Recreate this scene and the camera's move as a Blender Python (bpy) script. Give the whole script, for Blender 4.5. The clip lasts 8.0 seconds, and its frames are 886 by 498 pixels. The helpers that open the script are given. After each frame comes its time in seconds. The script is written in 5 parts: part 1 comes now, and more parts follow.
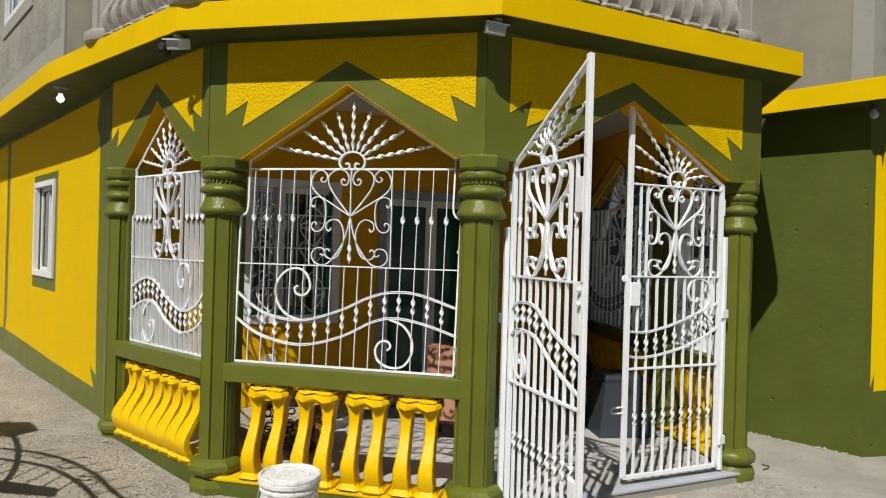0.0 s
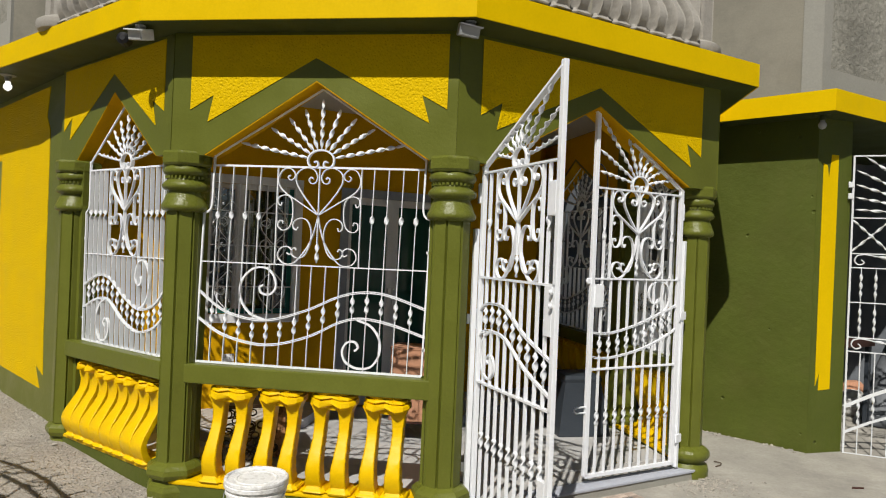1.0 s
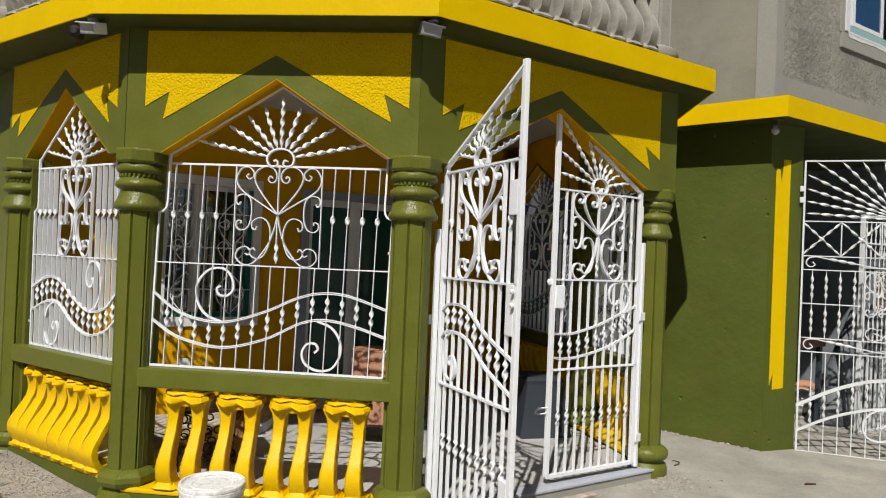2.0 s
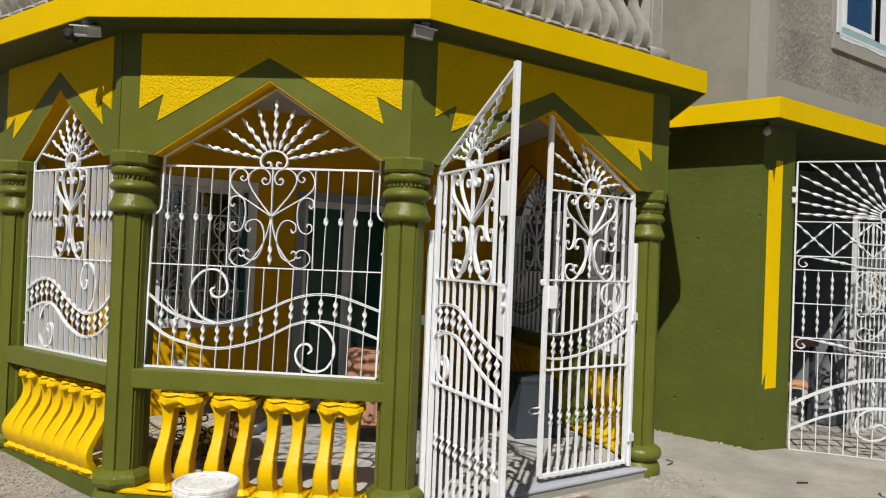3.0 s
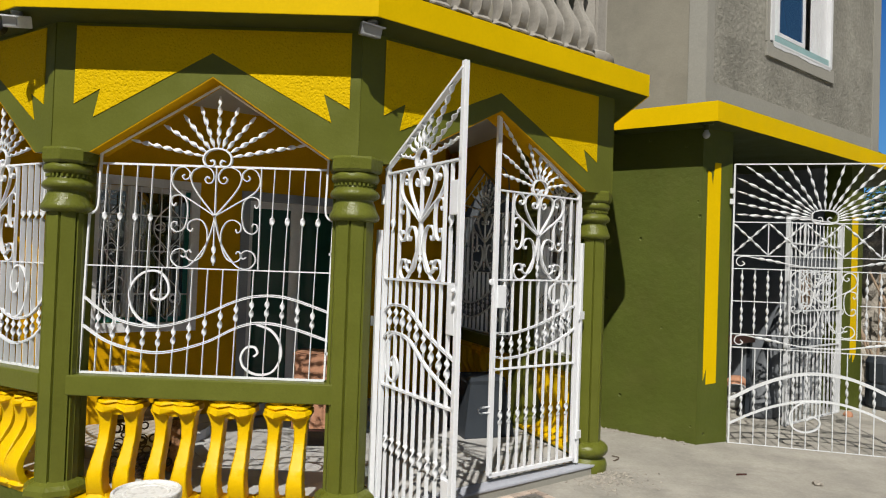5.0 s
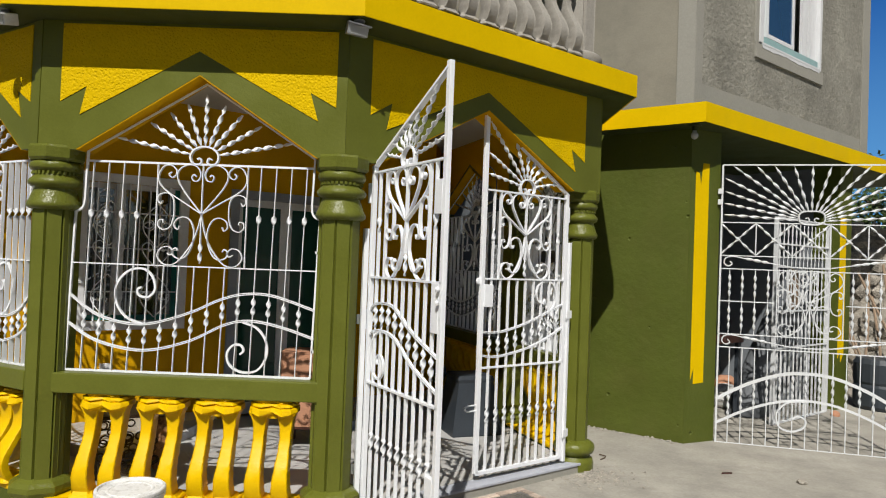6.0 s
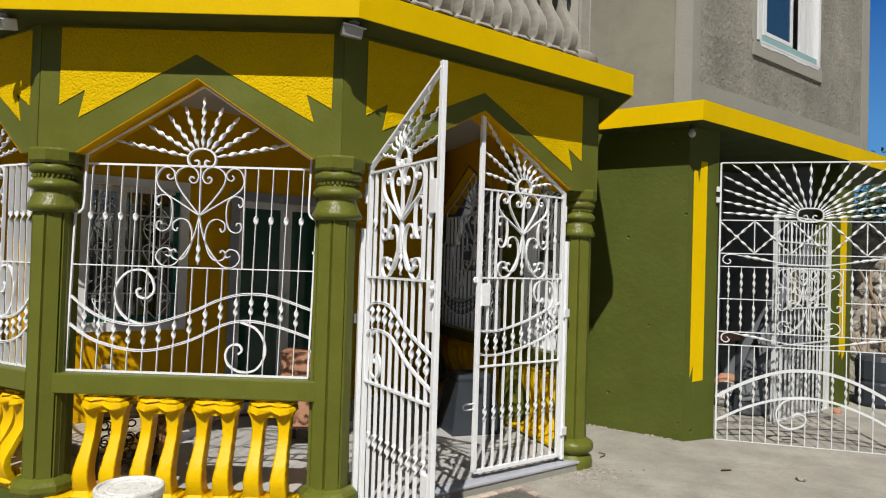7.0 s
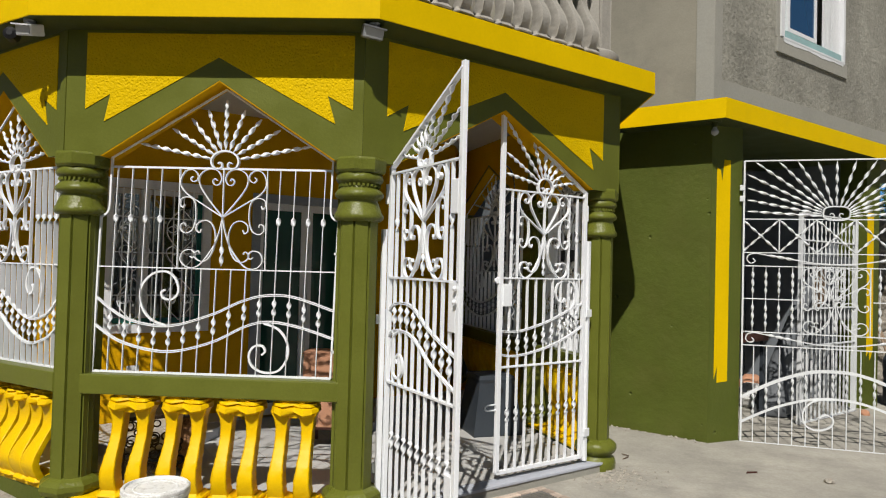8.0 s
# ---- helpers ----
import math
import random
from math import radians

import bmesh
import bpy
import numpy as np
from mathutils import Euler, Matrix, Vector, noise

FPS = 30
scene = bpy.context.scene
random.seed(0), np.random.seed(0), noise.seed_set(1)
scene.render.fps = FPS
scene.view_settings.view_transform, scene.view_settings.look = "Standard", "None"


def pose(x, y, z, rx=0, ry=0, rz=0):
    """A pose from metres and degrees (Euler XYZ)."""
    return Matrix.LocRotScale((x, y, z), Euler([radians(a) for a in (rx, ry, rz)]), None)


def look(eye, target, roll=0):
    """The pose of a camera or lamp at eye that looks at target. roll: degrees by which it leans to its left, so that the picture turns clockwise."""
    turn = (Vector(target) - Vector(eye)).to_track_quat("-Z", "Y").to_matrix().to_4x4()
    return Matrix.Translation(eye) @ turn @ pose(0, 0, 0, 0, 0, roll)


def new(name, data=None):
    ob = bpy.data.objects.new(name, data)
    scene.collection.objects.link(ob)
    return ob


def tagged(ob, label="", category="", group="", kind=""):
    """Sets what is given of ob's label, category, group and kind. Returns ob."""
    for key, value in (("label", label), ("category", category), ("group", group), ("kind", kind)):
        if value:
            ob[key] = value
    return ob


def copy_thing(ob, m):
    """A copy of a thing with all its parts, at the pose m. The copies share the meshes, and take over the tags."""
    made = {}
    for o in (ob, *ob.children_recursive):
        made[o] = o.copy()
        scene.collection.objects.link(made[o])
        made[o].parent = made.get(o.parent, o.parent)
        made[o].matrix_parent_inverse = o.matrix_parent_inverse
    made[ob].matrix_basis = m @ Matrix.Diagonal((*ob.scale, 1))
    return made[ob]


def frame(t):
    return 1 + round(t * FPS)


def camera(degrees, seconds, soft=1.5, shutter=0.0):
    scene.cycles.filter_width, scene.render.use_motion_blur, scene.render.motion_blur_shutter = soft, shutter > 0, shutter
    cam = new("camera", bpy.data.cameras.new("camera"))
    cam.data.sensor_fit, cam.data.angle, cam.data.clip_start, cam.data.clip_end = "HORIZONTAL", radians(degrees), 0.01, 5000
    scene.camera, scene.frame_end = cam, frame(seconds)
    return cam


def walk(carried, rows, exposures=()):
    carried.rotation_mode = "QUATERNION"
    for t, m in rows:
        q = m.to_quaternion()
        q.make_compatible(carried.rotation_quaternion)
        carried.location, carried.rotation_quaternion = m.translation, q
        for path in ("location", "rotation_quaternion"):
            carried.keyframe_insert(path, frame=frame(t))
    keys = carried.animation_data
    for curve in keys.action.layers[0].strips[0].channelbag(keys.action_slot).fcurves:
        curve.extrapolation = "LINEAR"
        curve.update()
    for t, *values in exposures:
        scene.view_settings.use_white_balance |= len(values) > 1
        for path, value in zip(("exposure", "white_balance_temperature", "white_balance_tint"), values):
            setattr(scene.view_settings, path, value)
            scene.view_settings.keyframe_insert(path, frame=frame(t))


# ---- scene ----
# camera
cam = camera(66.3, 8.0, soft=1.1)
PATH = [
    (0, 1.600, -4.092, 1.451, 12.92, 0.05, -1.63),
    (0.5, 1.567, -4.105, 1.457, 11.53, 0.07, -1.79),
    (1, 1.479, -4.113, 1.462, 8.66, 0.06, -2.35),
    (1.5, 1.427, -4.089, 1.437, 5.88, 0.52, -2.53),
    (1.7, 1.455, -4.087, 1.433, 5.59, 0.59, -2.49),
    (2.8, 1.506, -4.107, 1.423, 5.49, 0.82, -2.26),
    (3, 1.517, -4.112, 1.427, 5.33, 0.80, -2.25),
    (3.5, 1.534, -4.114, 1.415, 4.70, 0.96, -2.18),
    (4, 1.520, -4.111, 1.412, 3.44, 1.05, -2.15),
    (4.5, 1.519, -4.104, 1.422, 2.21, 1.05, -2.10),
    (5, 1.508, -4.093, 1.409, 0.92, 1.19, -1.95),
    (5.2, 1.521, -4.096, 1.409, 0.51, 1.22, -2.06),
    (6.3, 1.592, -4.122, 1.406, 0.60, 1.14, -2.25),
    (6.5, 1.613, -4.132, 1.405, 0.81, 1.20, -2.16),
    (7, 1.619, -4.136, 1.400, 0.93, 1.20, -1.77),
    (7.5, 1.594, -4.130, 1.400, 1.22, 1.22, -1.72),
    (8, 1.597, -4.130, 1.393, 2.46, 1.28, -1.50),
]
walk(cam, [(t, pose(x, y, z, 90 + pitch, roll, yaw)) for t, x, y, z, yaw, pitch, roll in PATH])

# world, sun
SUN = Vector((-0.150, -1.0, 1.15)).normalized()
world = bpy.data.worlds.new("sky")
scene.world = world
world.use_nodes = True
wn = world.node_tree
sky = wn.nodes.new("ShaderNodeTexSky")
sky.sky_type, sky.sun_disc = "NISHITA", False
sky.sun_elevation, sky.sun_rotation = math.asin(SUN.z), math.atan2(SUN.x, SUN.y)
sky.altitude, sky.air_density, sky.dust_density, sky.ozone_density = 1200, 0.9, 1.5, 0.8
wn.nodes["Background"].inputs["Strength"].default_value = 0.026
wn.links.new(sky.outputs[0], wn.nodes["Background"].inputs["Color"])
sun = new("sun", bpy.data.lights.new("sun", "SUN"))
sun.data.energy, sun.data.angle, sun.data.color = 4.5, radians(0.53), (1.0, 0.96, 0.90)
sun.matrix_world = look(SUN * 30, (0, 0, 0))
scene.view_settings.exposure = 0.03


# ---- materials ----
def material(name, color, rough=0.6, metal=0.0, vary=0.12, scale=3.0, grain=0.06, grain_scale=60.0, bump=0.2,
             bump_scale=80.0, dist=0.004, spec=0.3, stain=None, stain_scale=1.2, stain_amount=0.0, coarse=0.0, random_amount=0.0, pits=0.0, pit_scale=20.0, pit_size=0.2):
    m = bpy.data.materials.new(name)
    m.use_nodes = True
    t = m.node_tree
    b = t.nodes["Principled BSDF"]
    b.inputs["Metallic"].default_value = metal
    b.inputs["Specular IOR Level"].default_value = spec
    tc = t.nodes.new("ShaderNodeTexCoord")

    def tex(sc, detail=5.0, rgh=0.6):
        n = t.nodes.new("ShaderNodeTexNoise")
        n.inputs["Scale"].default_value, n.inputs["Detail"].default_value, n.inputs["Roughness"].default_value = sc, detail, rgh
        t.links.new(tc.outputs["Object"], n.inputs["Vector"])
        return n.outputs["Fac"]

    def ramp(src, lo, hi, a=0.3, z=0.7):
        n = t.nodes.new("ShaderNodeMapRange")
        n.inputs["From Min"].default_value, n.inputs["From Max"].default_value = a, z
        n.inputs["To Min"].default_value, n.inputs["To Max"].default_value = lo, hi
        t.links.new(src, n.inputs["Value"])
        return n.outputs["Result"]

    def times(a, c):
        n = t.nodes.new("ShaderNodeMath")
        n.operation = "MULTIPLY"
        t.links.new(a, n.inputs[0])
        t.links.new(c, n.inputs[1])
        return n.outputs[0]

    big = tex(scale)
    value = times(ramp(big, 1 - vary, 1 + vary), ramp(tex(grain_scale), 1 - grain, 1 + grain))
    if random_amount:
        info = t.nodes.new("ShaderNodeObjectInfo")
        value = times(value, ramp(info.outputs["Random"], 1 - random_amount, 1 + random_amount, 0, 1))
    mix = t.nodes.new("ShaderNodeMix")
    mix.data_type, mix.blend_type = "RGBA", "MULTIPLY"
    mix.inputs["Factor"].default_value = 1.0
    mix.inputs["A"].default_value = (*color, 1)
    t.links.new(value, mix.inputs["B"])
    out = mix.outputs["Result"]
    if stain:
        m2 = t.nodes.new("ShaderNodeMix")
        m2.data_type = "RGBA"
        m2.inputs["B"].default_value = (*stain, 1)
        t.links.new(out, m2.inputs["A"])
        t.links.new(ramp(tex(stain_scale, 8.0, 0.7), 0, stain_amount, 0.48, 0.72), m2.inputs["Factor"])
        out = m2.outputs["Result"]
    t.links.new(out, b.inputs["Base Color"])
    t.links.new(ramp(big, max(rough - 0.1, 0.02), min(rough + 0.1, 1.0)), b.inputs["Roughness"])
    if bump:
        bn = t.nodes.new("ShaderNodeBump")
        bn.inputs["Strength"].default_value, bn.inputs["Distance"].default_value = bump, dist
        h = tex(bump_scale, 4.0, 0.65)
        if coarse:
            add = t.nodes.new("ShaderNodeMath")
            add.operation = "MULTIPLY_ADD"
            t.links.new(tex(bump_scale * 0.2, 3.0), add.inputs[0])
            add.inputs[1].default_value = coarse
            t.links.new(h, add.inputs[2])
            h = add.outputs[0]
        if pits:
            vor = t.nodes.new("ShaderNodeTexVoronoi")
            vor.inputs["Scale"].default_value = pit_scale
            t.links.new(tc.outputs["Object"], vor.inputs["Vector"])
            add = t.nodes.new("ShaderNodeMath")
            add.operation = "MULTIPLY_ADD"
            t.links.new(ramp(vor.outputs["Distance"], 0.0, 1.0, pit_size * 0.4, pit_size), add.inputs[0])
            add.inputs[1].default_value = pits
            t.links.new(h, add.inputs[2])
            h = add.outputs[0]
        t.links.new(h, bn.inputs["Height"])
        t.links.new(bn.outputs[0], b.inputs["Normal"])
    return m


def glass_material(name, color, rough=0.03, ior=1.9):
    m = bpy.data.materials.new(name)
    m.use_nodes = True
    b = m.node_tree.nodes["Principled BSDF"]
    b.inputs["Base Color"].default_value = (*color, 1)
    b.inputs["Roughness"].default_value = rough
    b.inputs["Specular IOR Level"].default_value = 0.6
    b.inputs["IOR"].default_value = ior
    return m


YELLOW = (0.72, 0.48, 0.0003)
OLIVE = (0.122, 0.135, 0.018)
STUCCO_Y = material("yellow_stucco", YELLOW, 0.6, vary=0.05, grain=0.06, grain_scale=90, bump=0.9, bump_scale=60, dist=0.008, spec=0.06, pits=0.35, pit_scale=55, pit_size=0.5)
PAINT_Y = material("yellow_gloss_paint", (0.77, 0.485, 0.0003), 0.42, vary=0.05, grain=0.04, bump=0.22, bump_scale=30, dist=0.006, coarse=0.8, spec=0.22)
FASCIA_Y = material("yellow_smooth_paint", YELLOW, 0.5, vary=0.05, grain=0.03, bump=0.2, bump_scale=26, dist=0.006, coarse=0.6, spec=0.06)
# House yellow turned browner: the porch's shade is put into this colour.
YELLOW_SHADE = material("shaded_yellow_paint", (0.62, 0.335, 0.003), 0.55, spec=0.06, vary=0.06, bump=0.3, bump_scale=60, dist=0.004)
GREEN = material("olive_paint", OLIVE, 0.38, vary=0.10, grain=0.05, bump=0.3, bump_scale=45, dist=0.005, coarse=0.8)
GREEN_G = material("olive_gloss_paint", OLIVE, 0.30, vary=0.10, grain=0.06, bump=0.6, bump_scale=38, dist=0.008, coarse=1.6)
GREEN_R = material("olive_rough_wall", (0.079, 0.098, 0.012), 0.62, vary=0.14, scale=1.8, grain=0.05, grain_scale=45, bump=0.7, bump_scale=14,
                   dist=0.008, coarse=1.6, pits=2.2, pit_scale=5.5, pit_size=0.10, stain=(0.110, 0.105, 0.025), stain_scale=1.6, stain_amount=0.35)
WHITE = material("white_gate_paint", (0.855, 0.875, 0.90), 0.35, vary=0.03, grain=0.03, bump=0.12, bump_scale=60, dist=0.002)
WHITE_W = material("greyer_white_paint", (0.68, 0.70, 0.71), 0.45, vary=0.06, grain=0.04, bump=0.15, bump_scale=60, dist=0.002)
FRAME_W = material("white_window_frame", (0.74, 0.75, 0.76), 0.4, vary=0.03, bump=0.05)
TRIM_W = material("white_painted_trim", (0.70, 0.71, 0.72), 0.55, vary=0.05, bump=0.15)
TEAL = material("teal_sash", (0.03, 0.20, 0.17), 0.4, bump=0.05)
GLASS_D = glass_material("dark_glass", (0.034, 0.046, 0.032), 0.03, 2.7)
GLASS_G = glass_material("green_tinted_glass", (0.018, 0.070, 0.050), 0.04, 1.33)
PALE_TEAL = material("pale_teal_paint", (0.30, 0.46, 0.46), 0.45, bump=0.1)
GLASS_B = glass_material("blue_glass", (0.02, 0.07, 0.16))
RENDERC = material("cement_render", (0.265, 0.246, 0.195), 0.85, vary=0.20, scale=1.1, grain=0.06, bump=0.35, bump_scale=20, dist=0.006,
                   stain=(0.155, 0.145, 0.12), stain_scale=1.6, stain_amount=0.55)
ROUGHC = material("rough_cast_cement", (0.285, 0.275, 0.232), 0.95, vary=0.24, scale=1.3, grain=0.20, grain_scale=22, bump=0.9, bump_scale=18, dist=0.020,
                  coarse=1.0, stain=(0.145, 0.140, 0.115), stain_scale=3.5, stain_amount=0.6, pits=0.25, pit_scale=26, pit_size=0.22)
BANDC = material("smooth_cement_band", (0.325, 0.316, 0.275), 0.85, vary=0.10, scale=2.0, bump=0.25, bump_scale=25,
                 stain=(0.235, 0.228, 0.200), stain_scale=2.0, stain_amount=0.5)
CASTC = material("cast_concrete", (0.34, 0.32, 0.28), 0.85, vary=0.12, scale=5, grain=0.08, bump=0.5, bump_scale=50, dist=0.005,
                 stain=(0.24, 0.22, 0.19), stain_scale=5.0, stain_amount=0.5)
DIRT = material("gravelly_dirt", (0.385, 0.350, 0.298), 0.97, vary=0.16, scale=1.4, grain=0.22, grain_scale=55, bump=1.0, bump_scale=30, dist=0.02,
                coarse=0.8, stain=(0.22, 0.19, 0.155), stain_scale=2.2, stain_amount=0.5, pits=0.7, pit_scale=38, pit_size=0.34)
SLABC = material("worn_concrete_slab", (0.365, 0.345, 0.298), 0.9, vary=0.2, scale=1.7, grain=0.09, grain_scale=50, bump=0.45, bump_scale=28, dist=0.006,
                 coarse=0.7, stain=(0.20, 0.19, 0.165), stain_scale=1.8, stain_amount=0.65)
SLABD = material("dark_mosaic", (0.15, 0.14, 0.12), 0.8, vary=0.2, scale=30, bump=0.2)
PEBBLE = material("pale_pebble", (0.36, 0.33, 0.28), 0.9, vary=0.35, scale=25, bump=0.0)
TILE = material("pale_floor_tile", (0.47, 0.465, 0.45), 0.35, vary=0.06, grain=0.03, bump=0.05, random_amount=0.05)
FLOOR_BED = material("grey_floor_cement", (0.40, 0.39, 0.37), 0.8, vary=0.15, bump=0.2)
GROUT = material("dark_grout", (0.16, 0.155, 0.15), 0.9)
SILLG = material("grey_painted_sill", (0.42, 0.44, 0.49), 0.5, vary=0.06, bump=0.15)
# Olive darkened below the wall paint so the soffit's shade sits in it.
SOFFIT = material("shade_darkened_olive", (0.050, 0.062, 0.014), 0.6, vary=0.1, bump=0.2)
CEIL = material("off_white_ceiling", (0.50, 0.49, 0.45), 0.7, vary=0.06, bump=0.15)
CARTON = material("terracotta_block", (0.46, 0.235, 0.14), 0.85, vary=0.12, grain=0.08, bump=0.3)
IRON = material("dark_brown_iron", (0.035, 0.022, 0.014), 0.45, vary=0.1, bump=0.15)
PRINT = material("spotted_fabric", (0.36, 0.19, 0.09), 0.9, vary=0.2, scale=14, grain=0.2, bump=0.3, stain=(0.03, 0.015, 0.01), stain_scale=26, stain_amount=0.95)
PLAST_D = material("dark_grey_plastic", (0.040, 0.048, 0.058), 0.5, vary=0.1, bump=0.1)
PLAST_W = material("white_plastic", (0.82, 0.82, 0.80), 0.4, vary=0.05, bump=0.08, stain=(0.30, 0.28, 0.24), stain_scale=20, stain_amount=0.75)
BLUE_L = material("blue_label", (0.03, 0.07, 0.22), 0.4, bump=0.0)
STEEL = material("galvanised_steel", (0.40, 0.41, 0.42), 0.4, metal=0.8, vary=0.1, bump=0.1)
BLACK = material("black_plastic", (0.012, 0.012, 0.013), 0.45, bump=0.1)
BULB_ON = material("lit_opal_bulb", (0.85, 0.85, 0.83), 0.15, vary=0.0, grain=0.0, bump=0.0)
BULB_ON.node_tree.nodes["Principled BSDF"].inputs["Emission Color"].default_value = (1.0, 0.97, 0.92, 1)
BULB_ON.node_tree.nodes["Principled BSDF"].inputs["Emission Strength"].default_value = 1.2
BULB_C = material("dull_bulb_glass", (0.42, 0.43, 0.42), 0.12, vary=0.0, grain=0.0, bump=0.0)
# Dark slate tone; the dimness of rooms and carport is put into it.
DARKW = material("dim_slate_tone", (0.185, 0.203, 0.222), 0.6, vary=0.15, bump=0.2)
TARP = material("grey_tarpaulin", (0.13, 0.14, 0.15), 0.6, vary=0.2, scale=6, bump=0.5, bump_scale=14, dist=0.01)
WOODD = material("dark_red_wood", (0.06, 0.022, 0.016), 0.5, vary=0.2, bump=0.2)
WOODS = material("bare_stick_wood", (0.30, 0.22, 0.15), 0.8, vary=0.2, bump=0.3)
RED = material("red_plastic", (0.55, 0.03, 0.04), 0.45, bump=0.05)
STONE = material("rubble_stone", (0.42, 0.385, 0.325), 0.95, vary=0.3, scale=5, grain=0.2, bump=0.8, bump_scale=20, dist=0.03, random_amount=0.25)
LEAF = material("leaf_green", (0.055, 0.085, 0.022), 0.6, vary=0.35, scale=9, bump=0.0)
BARK = material("bark", (0.12, 0.09, 0.065), 0.9, vary=0.2, bump=0.5)
BRICKT = material("faded_brick_tile", (0.47, 0.38, 0.31), 0.85, vary=0.22, scale=9, bump=0.3, random_amount=0.35)
# Slate tone holds the shadow of the door reveal, put into the surround's colour.
DOOR_SHADE = material("shaded_door_trim", (0.27, 0.30, 0.34), 0.5, vary=0.06, bump=0.1)
SKY_CARD = bpy.data.materials.new("clear_sky_blue")
SKY_CARD.use_nodes = True
SKY_CARD.node_tree.nodes["Principled BSDF"].inputs["Base Color"].default_value = (0.0, 0.0, 0.0, 1)
SKY_CARD.node_tree.nodes["Principled BSDF"].inputs["Specular IOR Level"].default_value = 0.0
sn = SKY_CARD.node_tree
sky_co, sky_xyz, sky_up, sky_mix = (sn.nodes.new("ShaderNode" + k) for k in ("TexCoord", "SeparateXYZ", "MapRange", "Mix"))
sn.links.new(sky_co.outputs["Object"], sky_xyz.inputs[0])
sky_up.inputs["From Min"].default_value, sky_up.inputs["From Max"].default_value = 8.0, 38.0
sn.links.new(sky_xyz.outputs["Z"], sky_up.inputs["Value"])
sky_mix.data_type = "RGBA"
sky_mix.inputs["A"].default_value, sky_mix.inputs["B"].default_value = (0.12, 0.36, 0.70, 1), (0.013, 0.095, 0.36, 1)
sn.links.new(sky_up.outputs["Result"], sky_mix.inputs["Factor"])
sn.links.new(sky_mix.outputs["Result"], sn.nodes["Principled BSDF"].inputs["Emission Color"])
SKY_CARD.node_tree.nodes["Principled BSDF"].inputs["Emission Strength"].default_value = 1.0
# For the unseen slab that cuts light bounced from the ground.
DARK_GROUND = material("bounce_cutting_ground", (0.055, 0.054, 0.052), 0.9, vary=0.2, grain=0.2, bump=0.5, dist=0.01)


# ---- building helpers ----
def part(name, bm, mat, parent=None, label="", m=None, smooth=False, sharp=0.0):
    me = bpy.data.meshes.new(name)
    bmesh.ops.recalc_face_normals(bm, faces=bm.faces)
    bm.to_mesh(me)
    bm.free()
    if smooth:
        me.polygons.foreach_set("use_smooth", [True] * len(me.polygons))
        if sharp:
            me.set_sharp_from_angle(angle=radians(sharp))
    me.materials.append(mat)
    ob = new(name, me)
    if parent is not None:
        ob.parent = parent
    if m is not None:
        ob.matrix_basis = m
    if label:
        ob["label"] = label
    return ob


def thing(name, m, label, category, group="", kind=""):
    ob = tagged(new(name), label, category, group, kind)
    ob.empty_display_size = 0.1
    ob.matrix_basis = m
    return ob


def structure(name, bm, mat, label, category="", m=None):
    return tagged(part(name, bm, mat, None, "", m), label, category or "wall", "", "structure")


def box(bm, x0, x1, y0, y1, z0, z1, bevel=0.0):
    vs = [bm.verts.new(p) for p in ((x0, y0, z0), (x1, y0, z0), (x1, y1, z0), (x0, y1, z0), (x0, y0, z1), (x1, y0, z1), (x1, y1, z1), (x0, y1, z1))]
    fs = [bm.faces.new([vs[i] for i in q]) for q in ((0, 3, 2, 1), (4, 5, 6, 7), (0, 1, 5, 4), (1, 2, 6, 5), (2, 3, 7, 6), (3, 0, 4, 7))]
    if bevel:
        es = list({e for f in fs for e in f.edges})
        bmesh.ops.bevel(bm, geom=es, offset=bevel, segments=2, affect="EDGES", profile=0.6)
    return bm


def boxed(*a, **k):
    return box(bmesh.new(), *a, **k)


def loft(bm, rings, close=True, caps=True):
    """Joins rings of points, each as long as the other."""
    rows = [[bm.verts.new(p) for p in r] for r in rings]
    n = len(rows[0])
    for a, b in zip(rows, rows[1:]):
        for i in range(n if close else n - 1):
            j = (i + 1) % n
            bm.faces.new((a[i], a[j], b[j], b[i]))
    if caps:
        bm.faces.new(rows[0][::-1])
        bm.faces.new(rows[-1])
    return bm


def prism_y(pts, y0, y1, bm=None):
    """A polygon in x and z, given depth along y."""
    bm = bm or bmesh.new()
    return loft(bm, [[(x, y0, z) for x, z in pts], [(x, y1, z) for x, z in pts]])


def prism_z(pts, z0, z1, bm=None):
    bm = bm or bmesh.new()
    return loft(bm, [[(x, y, z0) for x, y in pts], [(x, y, z1) for x, y in pts]])


def lathe(profile, n=24, turn=0.0, bm=None, grooves=False):
    bm = bm or bmesh.new()
    rings = []
    for r, z in profile:
        ring = []
        for k in range(n):
            a = turn + 2 * math.pi * k / n
            ring.append((r * math.cos(a), r * math.sin(a), z))
        rings.append(ring)
    return loft(bm, rings)


def smooth_line(keys, per=6):
    """A smooth line through key points."""
    out = []
    for i in range(len(keys) - 1):
        p0, p1, p2, p3 = (Vector(keys[max(0, min(len(keys) - 1, j))]) for j in (i - 1, i, i + 1, i + 2))
        for k in range(per):
            s = k / per
            out.append(0.5 * (2 * p1 + (p2 - p0) * s + (2 * p0 - 5 * p1 + 4 * p2 - p3) * s * s + (3 * p1 - p0 - 3 * p2 + p3) * s ** 3))
    out.append(Vector(keys[-1]))
    return out


